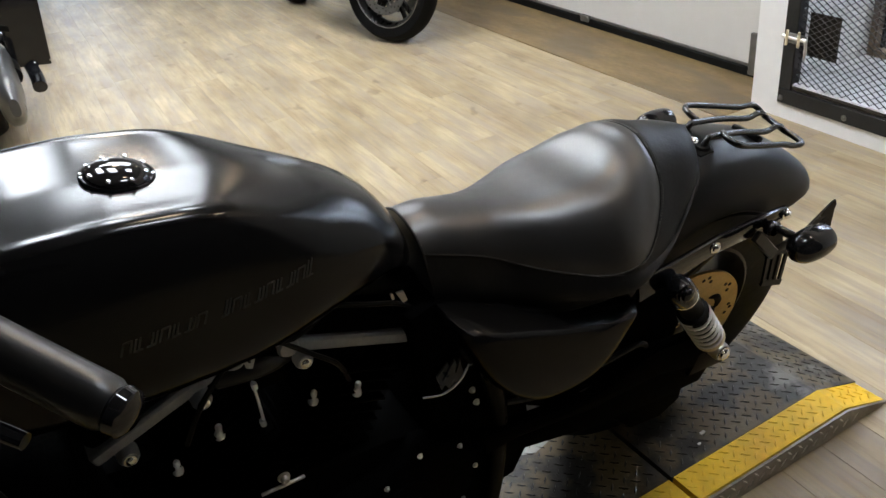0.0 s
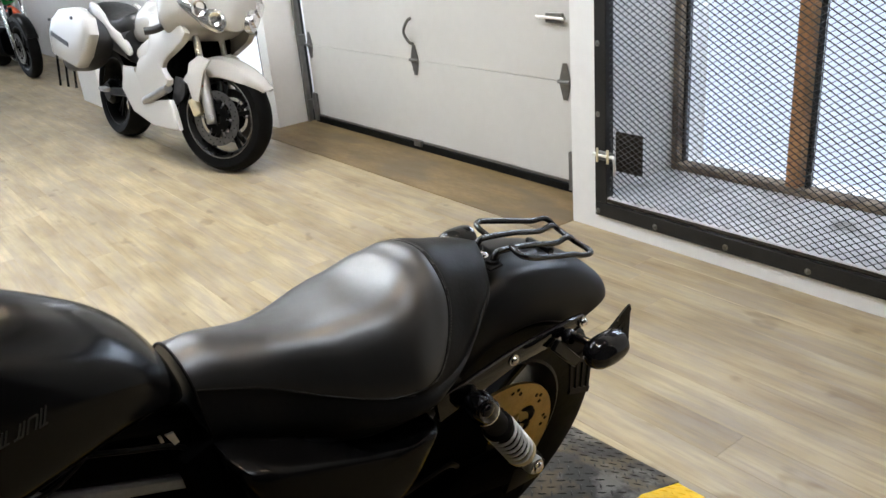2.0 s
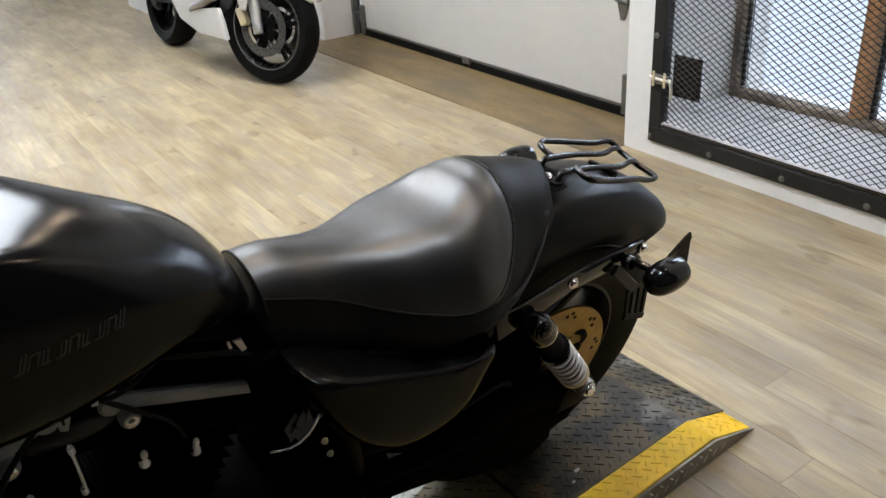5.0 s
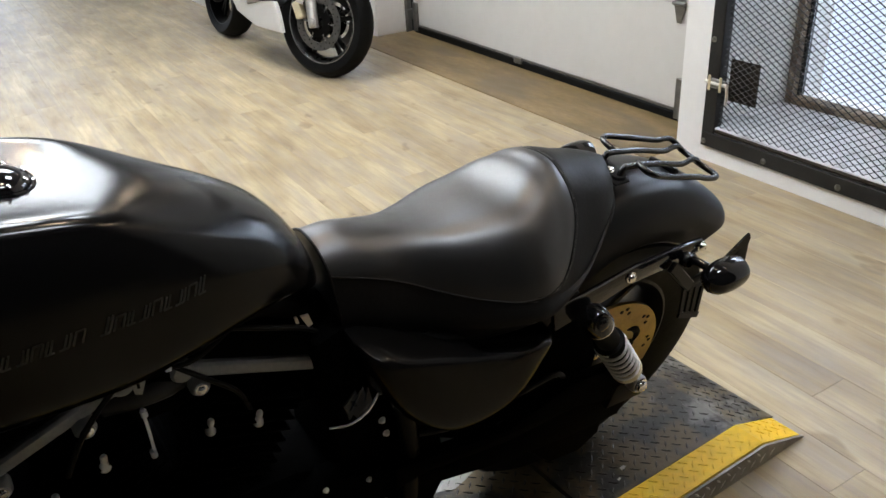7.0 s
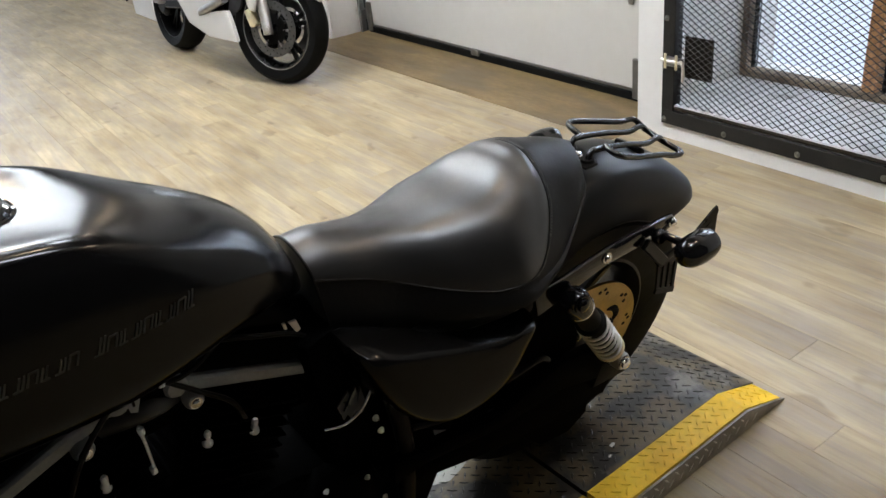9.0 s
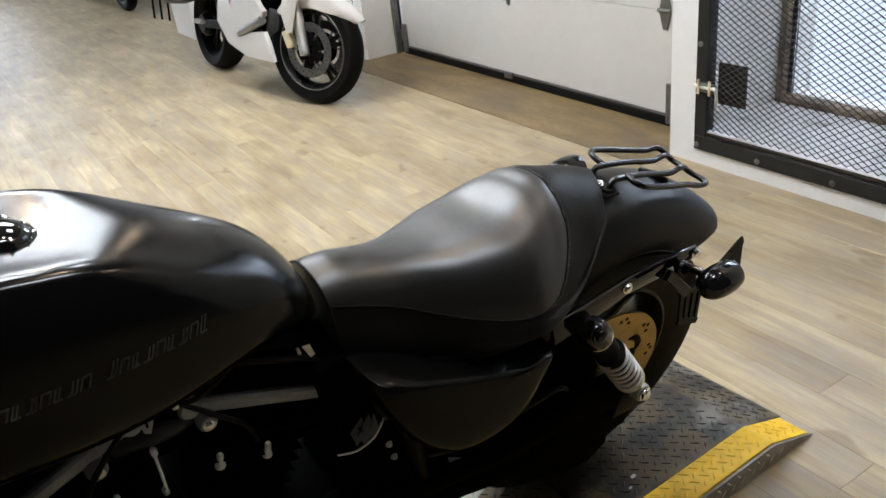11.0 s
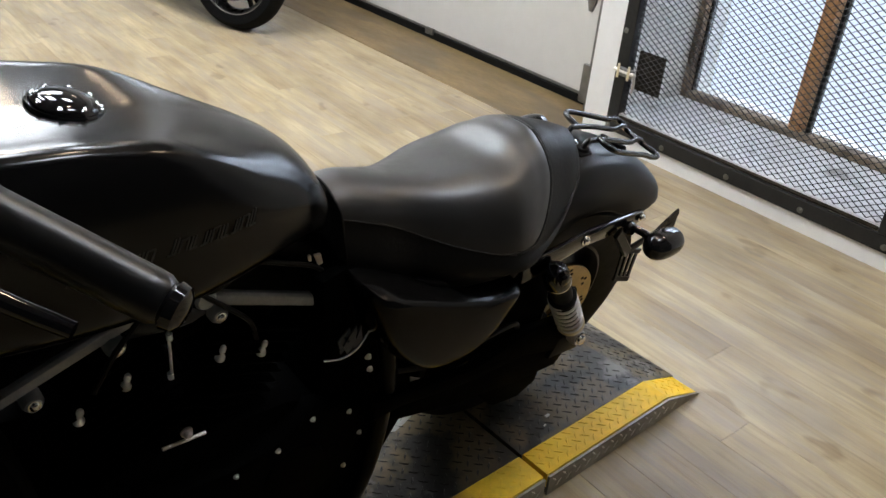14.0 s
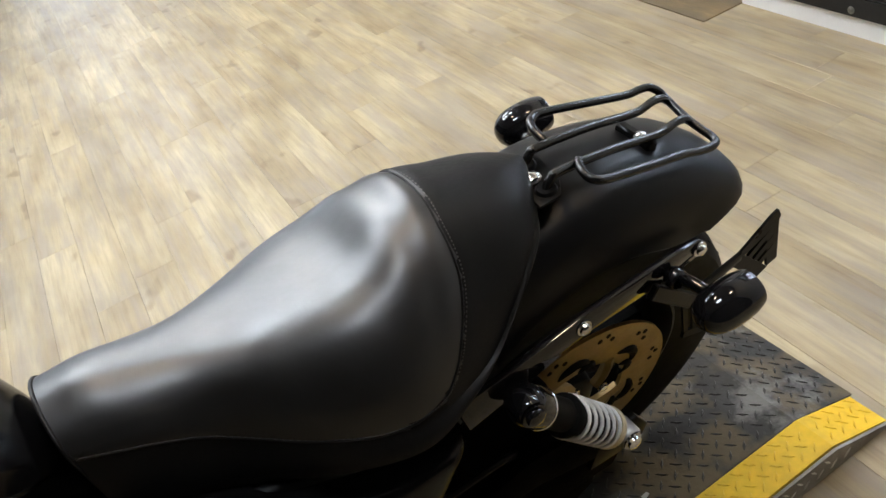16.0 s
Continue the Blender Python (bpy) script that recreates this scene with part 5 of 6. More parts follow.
def build_front_end(bike):
    for s in (-1, 1):
        part("fork_leg", tube([(-.30, s * .09, .93), (-.585, s * .09, .33)], .022, 14), BLACK_METAL, bike)
    wheel = part("front_wheel", lathe([(.232, -.03), (.240, -.038), (.225, -.034), (.215, 0), (.225, .034), (.240, .038), (.232, .03)], (-.595, 0, .325), "y", 48), BLACK_METAL, bike)
    part("tyre", lathe([(.238, -.038), (.275, -.050), (.305, -.046), (.320, -.025), (.325, 0), (.320, .025), (.305, .046), (.275, .050), (.238, .038)], (-.595, 0, .325), "y", 56), RUBBER, wheel)
    for k in range(9):
        t = 2 * math.pi * k / 9
        part("spoke", bar((-.595, 0, .325), (-.595 + .22 * math.cos(t), 0, .325 + .22 * math.sin(t)), .018, .022, .004, up=(0, 1, 0)), BLACK_METAL, wheel)
    part("yoke", box((.07, .24, .04), (-.30, 0, .93), .012), BLACK_METAL, bike)
    part("handlebar", tube(smooth_line([(-.17, -.245, 1.075), (-.21, -.17, 1.075), (-.25, -.07, 1.045), (-.255, 0, 1.04), (-.25, .07, 1.045), (-.21, .17, 1.075), (-.13, .36, 1.055)], 6), .0127, 12), GLOSS_BLACK, bike, "black handlebar")
    for s in (-1, 1):
        part("riser", tube([(-.30, s * .05, .94), (-.255, s * .05, 1.04)], .016, 12), GLOSS_BLACK, bike)
    a, b = GRIP
    grip = part("grip", tube([Vector(a) + (Vector(b) - Vector(a)) * f for f in (0, .05, .1, .9, .96, 1)], .0185, 20, taper=lambda f: (1.12, 1.12, 1.0, .98, .96, .80)[round(f * 5)]), RUBBER_SHINE, bike, "black rubber handlebar grip")
    d = (Vector(b) - Vector(a)).normalized()
    part("grip_end", lathe([(.0145, 0), (.017, .003), (.016, .010), (.010, .014), (0, .015)], b, "y", 20, turn=along(a, b)), GLOSS_BLACK, grip)
    house = part("switch_housing", box((.05, .06, .055), Vector(a) - d * .02, .014, seg=2), GLOSS_BLACK, bike, "black switch housing")
    part("lever_clamp", box((.035, .05, .05), Vector(a) - d * .055 + Vector((-.01, 0, -.01)), .012, seg=2), GLOSS_BLACK, house)
    la = Vector(a) + Vector((-.050, 0, -.004))
    part("clutch_lever", tube(smooth_line([la - d * .05, la, la + d * .06 + Vector((.0, 0, -.010)), la + d * .12 + Vector((.008, 0, -.013))], 5), .0085, 10, taper=lambda f: 1.15 - .45 * f), GLOSS_BLACK, bike, "gloss black clutch lever")
    part("clutch_cable", tube(smooth_line([la - d * .06, la - d * .12 + Vector((-.05, 0, -.05)), (-.24, -.10, .90), (-.15, -.12, .60), (-.10, -.12, .40)], 6), .004, 8), BLACK_CABLE, bike)


RUBBER_SHINE = material("shiny worn grip rubber", (0.005, 0.005, 0.0052), 0.32, vary=0.1, scale=8, bump=0.03, bump_scale=150, rough_vary=0.05)
GRIP = ((-.122, -.315, 1.072), (-.042, -.424, 1.036))


def build_cruiser():
    bike = thing("motorcycle", BIKE, "black cruiser motorcycle with solo seat and luggage rack on the lift", "motorcycle")
    build_tank(bike)
    build_seat(bike)
    build_rear_wheel(bike)
    build_fender(bike)
    build_plate_bracket(bike)
    build_rack(bike)
    build_shocks(bike)
    build_engine(bike)
    build_frame_parts(bike)
    build_front_end(bike)

# ---- the white touring bike and the bikes behind ----


def wheel_set(parent, at, radius, width, turn, rim_mat, disc=True, name="wheel", spokes=5, rim=None):
    rim = rim or radius - .088
    w = width / 2
    root = part(name, lathe([(rim - .006, -w * .72), (rim + .006, -w * .82), (rim - .002, -w * .85), (rim - .018, -w * .55), (rim - .028, 0), (rim - .018, w * .55), (rim - .002, w * .85), (rim + .006, w * .82), (rim - .006, w * .72)], at, "y", 48, turn=turn), rim_mat, parent, "black alloy wheel")
    part("tyre", lathe([(rim, -w * .8), (rim + .03, -w * .97), (rim + .055, -w), (radius - .018, -w * .82), (radius - .006, -w * .45), (radius, 0), (radius - .006, w * .45), (radius - .018, w * .82), (rim + .055, w), (rim + .03, w * .97), (rim, w * .8)], at, "y", 56, turn=turn), RUBBER, root, "black road tyre")
    if disc and rim_mat is RIM_BLACK:
        # Paler ring put on the black rim as its bright reflected arc.
        for q in (-1, 1):
            part("rim_glint", lathe([(rim + .003, q * w * .82), (rim + .007, q * w * .86), (rim + .004, q * w * .885), (rim, q * w * .86), (rim + .003, q * w * .82)], at, "y", 48, turn=turn), GALVANISED, root, "grey ring standing in for the reflection along the rim")
    part("hub", lathe([(0, -w * .9), (.028, -w * .9), (.038, -w * .5), (.038, w * .5), (.028, w * .9), (0, w * .9)], at, "y", 24, turn=turn), rim_mat, root)
    for k in range(spokes):
        t = 2 * math.pi * (k + .3) / spokes
        for off in (-.13, .13):
            a = Vector((math.cos(t) * .03, 0, math.sin(t) * .03))
            b = Vector((math.cos(t + off) * (rim - .016), 0, math.sin(t + off) * (rim - .016)))
            part("spoke", bar(Vector(at) + turn.to_3x3() @ a, Vector(at) + turn.to_3x3() @ b, .026, .020, .004, up=turn.to_3x3() @ Vector((0, 1, 0))), rim_mat, root)
    if disc:
        for s in (-1, 1):
            y = s * (w + .012)
            d = part("brake_disc", lathe([(.108, y - .0025), (.155, y - .0025), (.155, y + .0025), (.108, y + .0025), (.108, y - .0025)], at, "y", 48, turn=turn), DISC_STEEL, root, "drilled steel brake disc")
            part("disc_carrier", lathe([(.035, y - .002), (.088, y - .002), (.088, y + .002), (.035, y + .002), (.035, y - .002)], at, "y", 32, turn=turn), BLACK_METAL, d)
            for k in range(6):
                t = 2 * math.pi * k / 6
                p = Vector((math.cos(t) * .09, y, math.sin(t) * .09))
                part("disc_arm", box((.045, .004, .012), Vector(at) + turn.to_3x3() @ p, .001, turn.to_3x3() @ Matrix.Rotation(-t, 3, "Y")), ALUMINIUM, d)
            holes = bmesh.new()
            for k in range(36):
                t = 2 * math.pi * k / 36
                r = .118 + .013 * (k % 3)
                lathe([(0, y + s * .003), (.004, y + s * .003), (.004, y)], Vector(at) + turn.to_3x3() @ Vector((math.cos(t) * r, 0, math.sin(t) * r)), "y", 6, holes, turn=turn)
            part("disc_drilling", holes, SEAL, d, smooth=False)["kind"] = "stuff"
    return root


def shell(keys, mat, name, parent, label="", n=24, m=20):
    """A closed body panel lofted along x. keys: (x, middle y, half width, low z, high z, squareness)."""
    cols = list(zip(*keys))
    rings = []
    for k in range(n + 1):
        x = keys[0][0] + (keys[-1][0] - keys[0][0]) * k / n
        cy, hw, lo, hi, sq = (curve_at(list(zip(cols[0], c)), x) for c in cols[1:])
        ring = []
        for j in range(m):
            a = 2 * math.pi * j / m
            c, s = math.cos(a), math.sin(a)
            ring.append((x, cy + hw * math.copysign(abs(c) ** sq, c), (lo + hi) / 2 + (hi - lo) / 2 * math.copysign(abs(s) ** sq, s)))
        rings.append(ring)
    return part(name, loft(rings), mat, parent, label)


def side_panel(outline, y, bulge, mat, name, parent, label="", thick=.02, boxy=False, fine=3):
    """A curved side panel with an outline in x and z, bulged outwards."""
    ol = smooth_line([(p[0], 0, p[1]) for p in outline], fine, closed=True)
    cx, cz = sum(p[0] for p in ol) / len(ol), sum(p[2] for p in ol) / len(ol)
    s = 1 if y > 0 else -1
    steps = ((.96, -thick), (1.0, 0), (.97, bulge * .35), (.80, bulge * .7), (.5, bulge * .92), (.12, bulge))
    if boxy:
        steps = ((.97, -thick), (1.0, 0), (1.0, bulge * .55), (.985, bulge * .75), (.955, bulge * .9), (.90, bulge * .98), (.5, bulge * 1.06), (.12, bulge * 1.08))
    rings = []
    for f, d in steps:
        rings.append([(cx + (p[0] - cx) * f, y + s * d, cz + (p[2] - cz) * f) for p in ol])
    return part(name, loft(rings), mat, parent, label)


def build_white_tourer():
    rear, front = Vector((1.800, 5.790, 0)), Vector((1.883, 4.344, 0))
    fw = (front - rear).normalized()
    m = Matrix.Translation(rear) @ Matrix.Rotation(math.atan2(fw.y, fw.x), 4, "Z") @ Matrix.Rotation(radians(-9.5), 4, "X")
    bike = thing("motorcycle", m, "white sport touring motorcycle with hard panniers parked by the garage door", "motorcycle")
    base = (front - rear).length
    steer = Matrix.Rotation(radians(24), 3, "Z")
    straight = Matrix.Identity(3)
    hub = Vector((base, 0, .312))
    wheel_set(bike, hub, .312, .122, steer, RIM_BLACK, True, "front_wheel")
    wheel_set(bike, Vector((0, 0, .315)), .315, .165, straight, BLACK_METAL, False, "rear_wheel")
    crown = Vector((base - .19, 0, .80))
    for s in (-1, 1):
        off = steer @ Vector((0, s * .105, 0))
        a, b = hub + off + steer @ Vector((-.01, 0, -.01)), crown + off
        mid = a + (b - a) * .55
        leg = part("fork_leg", tube([a - (b - a) * .03, a + (b - a) * .1, mid], .030, 16, taper=lambda f: .9 if f < .2 else 1.0), SILVER, bike, "silver fork lower")
        part("fork_tube", tube([mid, b], .021, 14), CHROME, leg)
        part("axle_clamp", bolt_head(hub + steer @ Vector((0, s * .125, 0)), .020, .015, "y", s, turn=steer), SILVER, leg)
        part("caliper", box((.055, .045, .10), hub + off + steer @ Vector((-.125, s * -.012, .055)), .012, steer @ Matrix.Rotation(radians(-25), 3, "Y"), seg=2), BRASS if s < 0 else BLACK_METAL, leg, "gold brake caliper" if s < 0 else "")
        part("reflector", box((.022, .008, .065), a + (b - a) * .42 + steer @ Vector((.0, s * .034, 0)), .004, steer @ Matrix.Rotation(radians(-22), 3, "Y")), ORANGE_LENS, leg, "orange side reflector")
    rings = []
    for k in range(29):
        deg = 29 + 138 * k / 28
        t = radians(deg)
        half = curve_at([(29, .028), (45, .055), (90, .064), (130, .060), (167, .045)], deg)
        r0 = curve_at([(29, .368), (45, .345), (65, .330), (95, .328), (130, .322), (167, .318)], deg)
        deep = curve_at([(29, .030), (45, .062), (62, .088), (95, .095), (115, .080), (135, .042), (167, .028)], deg)
        prof = [(-half, r0 - deep), (-half, r0 - deep * .4), (-half * .8, r0 - .004), (-half * .4, r0 + .010), (0, r0 + .014), (half * .4, r0 + .010), (half * .8, r0 - .004), (half, r0 - deep * .4), (half, r0 - deep)]
        both = prof + [(w * .95, r - .004) for w, r in reversed(prof)]
        rings.append([tuple(hub + steer @ Vector((r * math.cos(t), w * 1.12, r * math.sin(t)))) for w, r in both])
    fend = part("front_fender", loft(rings), PEARL_WHITE, bike, "white front fender")
    for s in (-1, 1):
        part("fender_stay", slab([(-.115, .10), (-.075, .09), (-.03, .26), (.02, .325), (-.06, .345), (-.13, .30), (-.15, .20)], .014, "y", 0, .004), PEARL_WHITE, fend, "white fork shroud").matrix_local = Matrix.Translation(hub + steer @ Vector((0, s * .128, 0))) @ steer.to_4x4()
    # bodywork
    shell([(.98, 0, .12, .76, 1.00, .75), (1.08, 0, .20, .74, 1.06, .7), (1.24, 0, .275, .72, 1.10, .7), (1.38, 0, .28, .775, 1.13, .72), (1.48, 0, .235, .795, 1.11, .8), (1.55, 0, .17, .80, 1.06, .9), (1.60, 0, .09, .79, 1.0, .95), (1.62, 0, .03, .85, .94, 1)], PEARL_WHITE, "nose_fairing", bike, "white nose fairing", 36, 32)
    for s in (-1, 1):
        lamp = side_panel([(-.17, .055), (-.06, .078), (.05, .03), (.095, -.045), (.06, -.10), (-.01, -.08), (-.08, -.03)], 1e-6, .016, LAMP_GLASS, "headlamp", bike, "clear twin-lens headlamp", .03)
        place = Vector((1.562, s * .132, .885))
        lamp.matrix_local = Matrix.Translation(place) @ Matrix.Rotation(s * radians(-52), 4, "Z") @ Matrix.Rotation(s * radians(8), 4, "X") @ (Matrix.Identity(4) if s > 0 else Matrix.Diagonal((1, -1, 1, 1)))
        for q, r in (((-.045, .020), .040), ((.035, -.035), .036)):
            part("lamp_bowl", lathe([(0, .012), (r * .5, .014), (r * .9, .022), (r, .0255), (r * 1.08, .0215), (r * 1.08, .005)], (q[0], .0, q[1]), "y", 20), CHROME, lamp)
        side_panel([(.98, .86), (1.25, .86), (1.44, .775), (1.325, .690), (1.200, .632), (1.125, .565), (1.190, .502), (1.130, .442), (.850, .365), (.715, .415), (.735, .529), (.800, .600), (.900, .625), (.960, .720)], s * .198, .022, PEARL_WHITE, "side_fairing", bike, "white side fairing", .02, True, 2)
        side_panel([(.546, .534), (.717, .539), (.695, .415), (.829, .346), (.926, .329), (1.014, .365), (1.215, .393), (1.270, .330), (1.330, .231), (1.15, .222), (.969, .216), (.681, .268), (.511, .392)], s * .212, .014, PEARL_WHITE, "belly_fairing", bike, "white lower fairing", .02, True, 1)
        part("engine_bar", tube(smooth_line([(.86, s * .215, .350), (1.03, s * .222, .400), (1.17, s * .205, .455)], 5), .026, 12), ALUMINIUM, bike, "grey metal cylinder guard")
        side_panel([(.71, .64), (.94, .725), (.92, .62), (.74, .58)], s * .185, .012, PEARL_WHITE, "seat_cowl", bike, "white cover below the seat")
        side_panel([(.60, .42), (.80, .50), (1.25, .52), (1.27, .40), (.95, .30), (.62, .30)], s * .165, .01, BLACK_PLASTIC, "inner_panel", bike)
        part("mirror_arm", tube(smooth_line([(1.22, s * .24, .80), (1.22, s * .29, .78), (1.20, s * .34, .77)], 4), .022, 10), BLACK_PLASTIC, bike)
        side_panel([(-.16, .86), (.0, .765), (.38, .615), (.50, .588), (.46, .655), (.12, .80), (-.10, .90)], s * .15, .015, PEARL_WHITE, "tail_fairing", bike, "white tail fairing")
        case = side_panel([(-.37, .685), (-.30, .78), (-.12, .85), (.17, .868), (.36, .81), (.40, .71), (.27, .56), (.15, .485), (-.10, .51), (-.33, .548)], s * .325, .048, PEARL_WHITE, "pannier", bike, "white hard pannier with dark inner shell", .03, True, 1)
        side_panel([(-.36, .46), (-.05, .46), (.19, .58), (.22, .70), (.05, .79), (-.25, .84), (-.40, .80)], s * .18, .12, BLACK_PLASTIC, "inner_shell", case, "", .03, True)
        part("pannier_strip", box((.34, .010, .034), (-.12, s * .374, .655), .004, Matrix.Rotation(radians(10), 3, "Y")), BLACK_PLASTIC, case, "grey reflective strip")
        part("pannier_lock", box((.035, .02, .02), (.14, s * .372, .80), .004), BLACK_PLASTIC, case)
        part("passenger_peg", box((.10, .05, .03), (.26, s * .24, .36), .008), ALUMINIUM, bike)
    shell([(.56, 0, .11, .40, .62, .8), (.75, 0, .17, .28, .70, .7), (.95, 0, .19, .25, .72, .7), (1.14, 0, .15, .30, .72, .8)], BLACK_PLASTIC, "engine_block", bike, "dark engine between the fairings")
    shell([(1.06, 0, .17, .30, .78, .5), (1.12, 0, .19, .30, .80, .5), (1.17, 0, .19, .40, .80, .5), (1.22, 0, .17, .60, .80, .6)], ENGINE_BLACK, "radiator", bike, "black radiator and inner fairing")
    shell([(.40, 0, .08, .66, .82, .8), (.58, 0, .13, .66, .92, .8), (.88, 0, .14, .68, .97, .8), (1.08, 0, .12, .72, .98, .8)], PEARL_WHITE, "fuel_tank", bike, "white fuel tank")
    shell([(-.32, 0, .12, .74, .88, .75), (-.1, 0, .16, .70, .905, .75), (.10, 0, .16, .65, .84, .75), (.25, 0, .15, .65, .82, .75), (.38, 0, .12, .67, .86, .8), (.43, 0, .06, .71, .84, .9)], LEATHER, "seat", bike, "black stepped dual seat")
    shell([(-.30, 0, .10, .62, .82, .8), (-.05, 0, .15, .60, .82, .8), (.40, 0, .15, .52, .76, .8)], BLACK_PLASTIC, "tail_unit", bike)
    part("swingarm", bar((.55, -.10, .36), (0, -.11, .315), .04, .06, .01), BLACK_METAL, bike)
    part("swingarm", bar((.55, .10, .36), (0, .11, .315), .04, .06, .01), BLACK_METAL, bike)
    part("final_drive", lathe([(0, -.13), (.06, -.13), (.085, -.10), (.08, -.07)], (0, 0, .315), "y", 24), BLACK_METAL, bike)
    for s in (1,):
        part("silencer", tube([(.45, s * .17, .27), (.30, s * .19, .28), (-.30, s * .20, .33), (-.36, s * .20, .335)], .045, 16, taper=lambda f: .7 if f < .1 else 1.0), BLACK_METAL, bike)
    part("centre_stand", tube(smooth_line([(.45, .16, .20), (.40, .18, .12), (.36, .20, .10)], 3), .012, 8), BLACK_METAL, bike)
    part("side_stand", tube([(.62, .17, .20), (.66, .27, .035)], .010, 8), BLACK_METAL, bike)


def build_standard_bike(m, label, paint, fender_mat, turn=0.0):
    """A plain roadster: wheels, forks, tank, seat, engine, bars, exhaust."""
    bike = thing("motorcycle", m, label, "motorcycle")
    straight = Matrix.Identity(3)
    steer = Matrix.Rotation(radians(turn), 3, "Z")
    hub = Vector((1.45, 0, .31))
    wheel_set(bike, hub, .31, .11, steer, BLACK_METAL, True, "front_wheel")
    wheel_set(bike, Vector((0, 0, .31)), .31, .15, straight, BLACK_METAL, False, "rear_wheel")
    for s in (-1, 1):
        off = steer @ Vector((0, s * .10, 0))
        part("fork_leg", tube([hub + off, Vector((1.22, 0, .88)) + off], .024, 12), CHROME, bike, "chrome fork leg")
        part("swingarm", bar((.50, s * .10, .36), (0, s * .10, .31), .035, .05, .01), BLACK_METAL, bike)
        part("silencer", tube([(.50, s * .15, .26), (.30, s * .17, .27), (-.25, s * .18, .32)], .04, 14), CHROME if s > 0 else BLACK_METAL, bike)
        part("turn_signal", lathe([(0, -.03), (.02, -.028), (.028, 0), (.02, .028), (0, .03)], (-.20, s * .16, .66), "x", 16), ORANGE_LENS, bike)
        part("foot_peg", tube([(.72, s * .12, .30), (.72, s * .24, .30)], .016, 10), RUBBER, bike)
    for at, half, t0, t1, rr, tn, nm in ((hub, .062, 20, 150, .335, steer, "front_fender"), (Vector((0, 0, .31)), .085, 40, 175, .345, straight, "rear_fender")):
        rings = []
        for k in range(19):
            t = radians(t0 + (t1 - t0) * k / 18)
            prof = [(-half, rr - .05), (-half * .95, rr - .015), (-half * .6, rr + .006), (0, rr + .012), (half * .6, rr + .006), (half * .95, rr - .015), (half, rr - .05)]
            both = prof + [(w * .95, r - .004) for w, r in reversed(prof)]
            rings.append([tuple(at + tn @ Vector((r * math.cos(t), w, r * math.sin(t)))) for w, r in both])
        part(nm, loft(rings), fender_mat, bike)
    shell([(.58, 0, .07, .70, .80, .9), (.72, 0, .12, .70, .90, .85), (.92, 0, .145, .70, .95, .85), (1.08, 0, .11, .74, .94, .85), (1.14, 0, .05, .80, .90, .9)], paint, "fuel_tank", bike)
    shell([(-.15, 0, .09, .70, .80, .8), (.10, 0, .12, .66, .78, .8), (.40, 0, .13, .62, .74, .8), (.62, 0, .09, .66, .76, .85)], LEATHER, "seat", bike)
    shell([(.50, 0, .12, .18, .40, .6), (.70, 0, .15, .16, .48, .6), (.95, 0, .13, .20, .48, .6)], ENGINE_BLACK, "crankcase", bike)
    for k in range(7):
        part("cooling_fin", box((.17, .15, .008), (.84, 0, .47 + .026 * k), .003), ALUMINIUM, bike)
    part("chassis", tube(smooth_line([(1.20, 0, .84), (.90, 0, .70), (.45, 0, .66), (.48, 0, .36), (.60, 0, .17), (.95, 0, .18), (1.16, 0, .70)], 5), .022, 10), BLACK_METAL, bike)
    part("handlebar", tube(smooth_line([(1.0, -.36, 1.0), (1.06, -.22, 1.04), (1.18, -.06, .98), (1.18, .06, .98), (1.06, .22, 1.04), (1.0, .36, 1.0)], 5), .012, 10), CHROME, bike)
    part("headlamp", lathe([(0, -.09), (.06, -.07), (.085, 0), (.085, .04), (.07, .055), (0, .065)], (1.33, 0, .86), "x", 24), CHROME, bike)
    part("side_stand", tube([(.62, .12, .20), (.60, .22, .012)], .010, 8), BLACK_METAL, bike)
    return bike


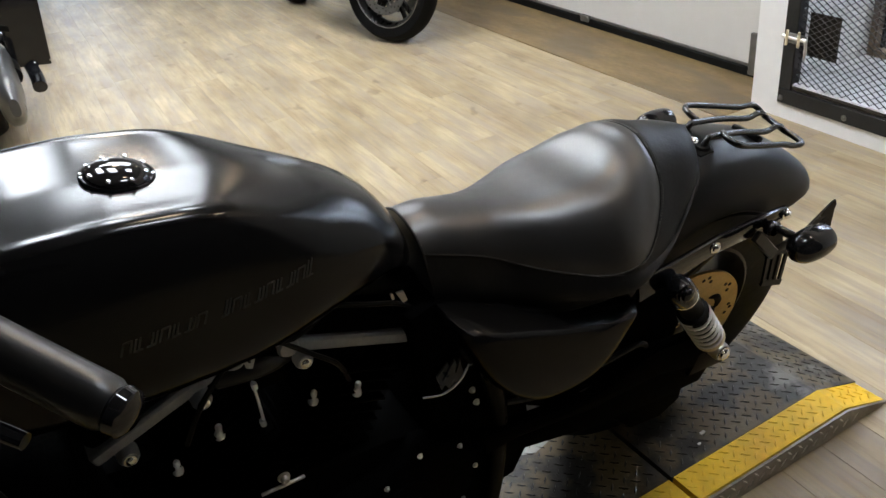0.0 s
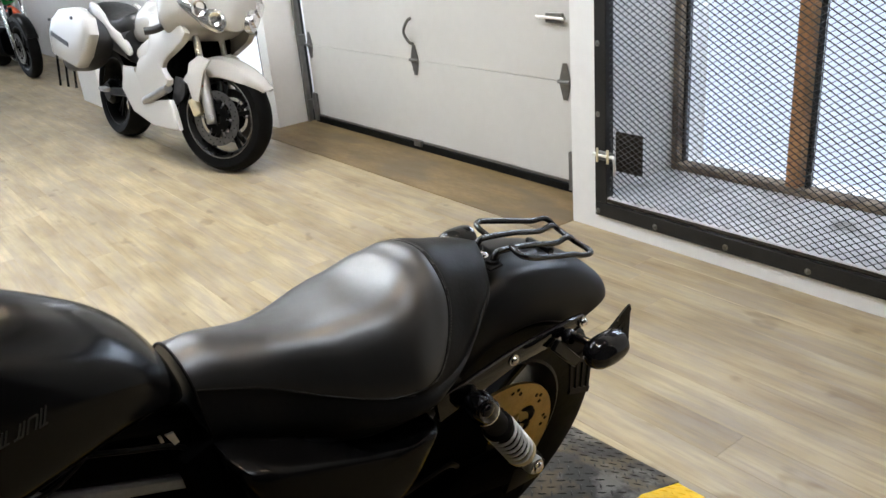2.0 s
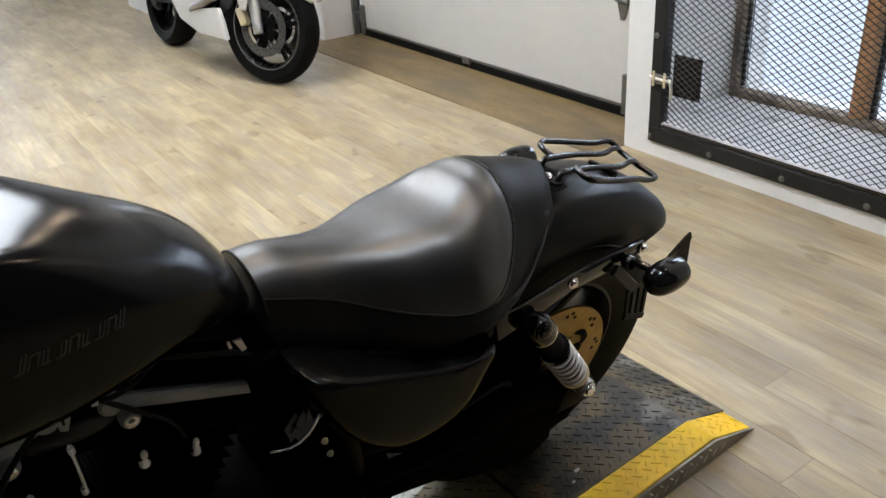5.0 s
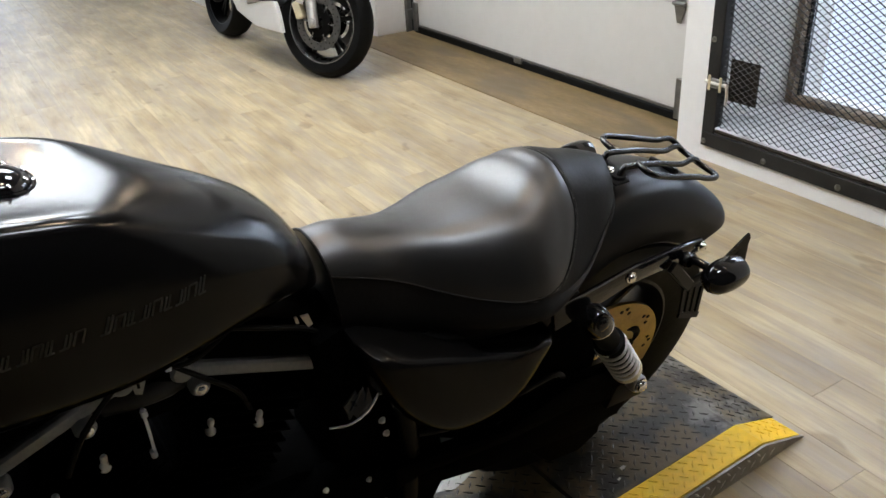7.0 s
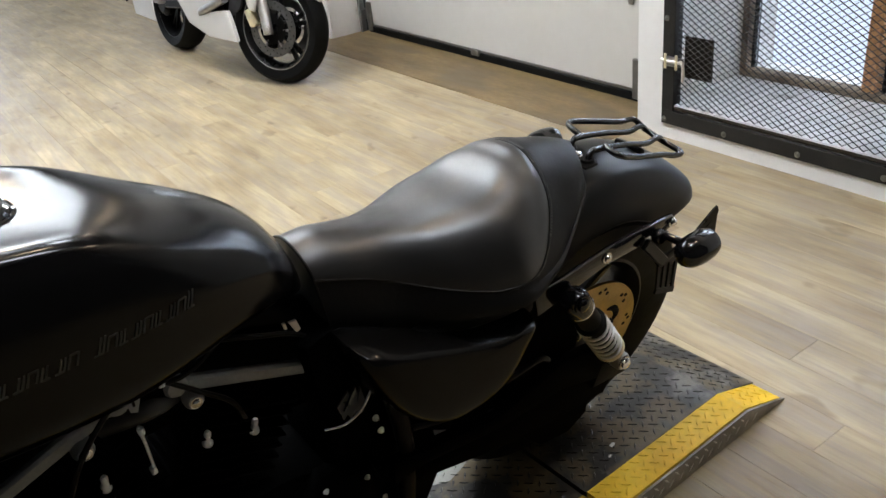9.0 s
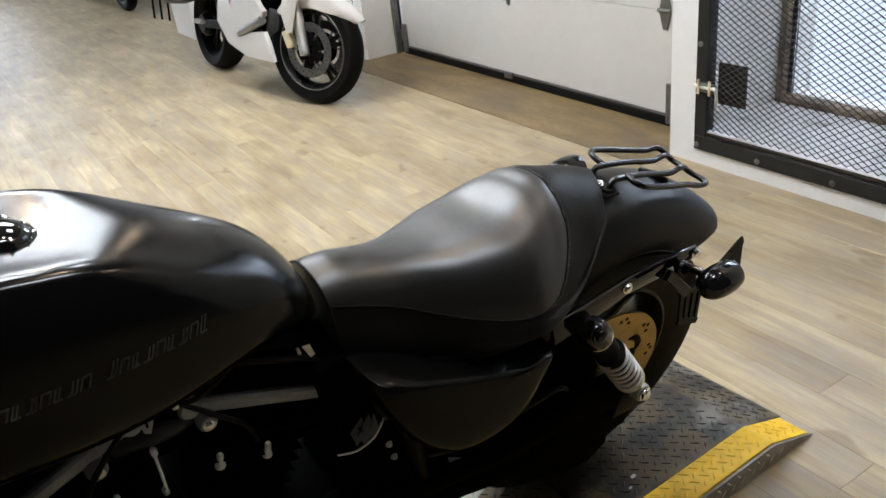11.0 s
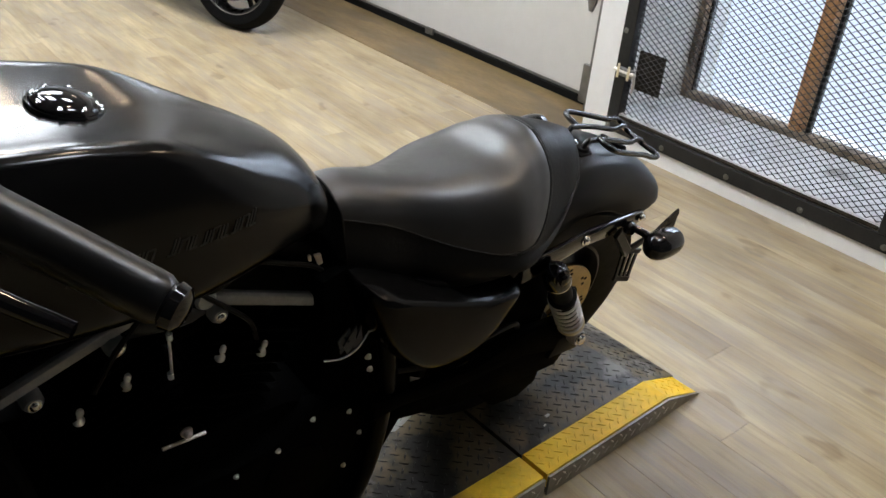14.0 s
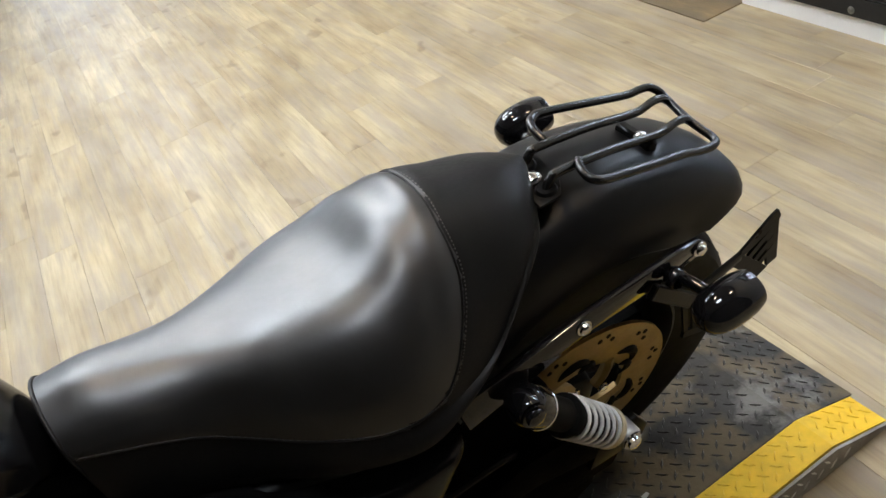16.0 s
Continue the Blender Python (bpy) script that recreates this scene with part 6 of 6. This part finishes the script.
def build_back_bikes():
    def at(x, y, deg):
        return Matrix.Translation((x, y, 0)) @ Matrix.Rotation(radians(deg), 4, "Z")
    build_standard_bike(at(2.02, 10.85, -90), "black and chrome roadster motorcycle with green tank standing in a row", GREEN_PAINT, BLACK_METAL, 4)
    build_standard_bike(at(2.31, 12.5, -92), "orange and chrome motorcycle standing in a row", RED_PAINT, RED_PAINT, 14)
    side = build_standard_bike(at(-0.27, 4.40, 90), "black motorcycle with silver saddlebag standing on the showroom floor", GLOSS_BLACK, GLOSS_BLACK, 0)
    shell([(-.62, -.15, .02, .24, .32, .8), (-.52, -.14, .05, .17, .40, .7), (-.1, -.14, .06, .16, .42, .7), (.15, -.14, .045, .18, .40, .8)], SILVER_PAINT, "saddlebag", side, "silver grey saddlebag")
    holder = part("plate_holder", box((.006, .19, .36), (.12, -.285, .44), .003, Matrix.Rotation(radians(6), 3, "X")), GLOSS_BLACK, side, "gloss black plate holder")
    for k in (-1, 0, 1):
        part("plate_screw", bolt_head((.1165, -.285 + .075 * k, .275), .004, .004, "x", -1), CHROME, holder)
    part("plate_stay", bar((.14, -.24, .45), (.06, -.06, .52), .03, .03, .004), BLACK_METAL, side)
    part("tail_pipe", tube(smooth_line([(.90, -.16, .28), (.40, -.24, .27), (.06, -.27, .24), (-.07, -.272, .20)], 4), .034, 16), GLOSS_BLACK, side, "black exhaust tail pipe")
    build_standard_bike(at(0.08, 8.25, -90), "black motorcycle standing further back on the floor", BLACK_METAL, BLACK_METAL, 0)
    rack = thing("folding_stand", Matrix.Translation((2.28, 8.2, 0)), "row of black metal stand legs against the wall", "stand")
    for k in range(5):
        part("leg", tube([(-.10 - .03 * k, -.30 + .16 * k, .006), (-.02 - .03 * k, -.28 + .16 * k, .62)], .011, 8), BLACK_METAL, rack)
    part("top_bar", tube([(-.02, -.32, .62), (-.16, .40, .62)], .013, 8), BLACK_METAL, rack)


# ---- floor boards ----


def build_planks():
    floor = bpy.data.objects["floor"]
    wide, long_, thick = 0.124, 1.22, 0.013
    bm = bmesh.new()
    box((wide - 0.0004, long_ - 0.0004, thick), (0, 0, 0), 0.0006, bm=bm)
    me = bpy.data.meshes.new("plank")
    bmesh.ops.recalc_face_normals(bm, faces=bm.faces)
    bm.to_mesh(me)
    me.materials.append(PLANK)
    near, rest = [], []
    rng = random.Random(5)
    x, col = 2.607 - wide / 2, 0
    while x > ROOM_W:
        y = ROOM_S - rng.random() * long_
        while y < ROOM_N:
            end = min(y + long_, ROOM_N)
            if y < ROOM_S or end < y + long_:
                a = max(y, ROOM_S)
                if end - a > 0.02:
                    rest.append((x, (a + end) / 2, (end - a) / long_))
            else:
                (near if (-0.9 < x and -0.2 < y < 8.6) else rest).append((x, y + long_ / 2, 1.0))
            y += long_
        x -= wide
        col += 1
    near.sort(key=lambda p: (p[0] - 1.2) ** 2 + (p[1] - 3.0) ** 2)
    rest += near[300:]
    for px, py, f in near[:300]:
        ob = new("plank", me)
        ob.location = (px, py, -thick / 2)
        ob.parent = floor
    verts, faces = [], []
    src_v, src_f = [tuple(v.co) for v in me.vertices], [tuple(p.vertices) for p in me.polygons]
    for px, py, f in rest:
        k = len(verts)
        verts += [(a + px, b * f + py, c - thick / 2) for a, b, c in src_v]
        faces += [tuple(i + k for i in f) for f in src_f]
    far = bpy.data.meshes.new("far_planks")
    far.from_pydata(verts, [], faces)
    far.materials.append(PLANK)
    ob = new("far_planks", far)
    ob.parent = floor
    ob["kind"] = "stuff"
    bm.free()


build_room()
build_window()
build_screen()
build_garage_door()
build_lamps()
build_lift()
build_cruiser()
build_white_tourer()
build_back_bikes()
build_planks()
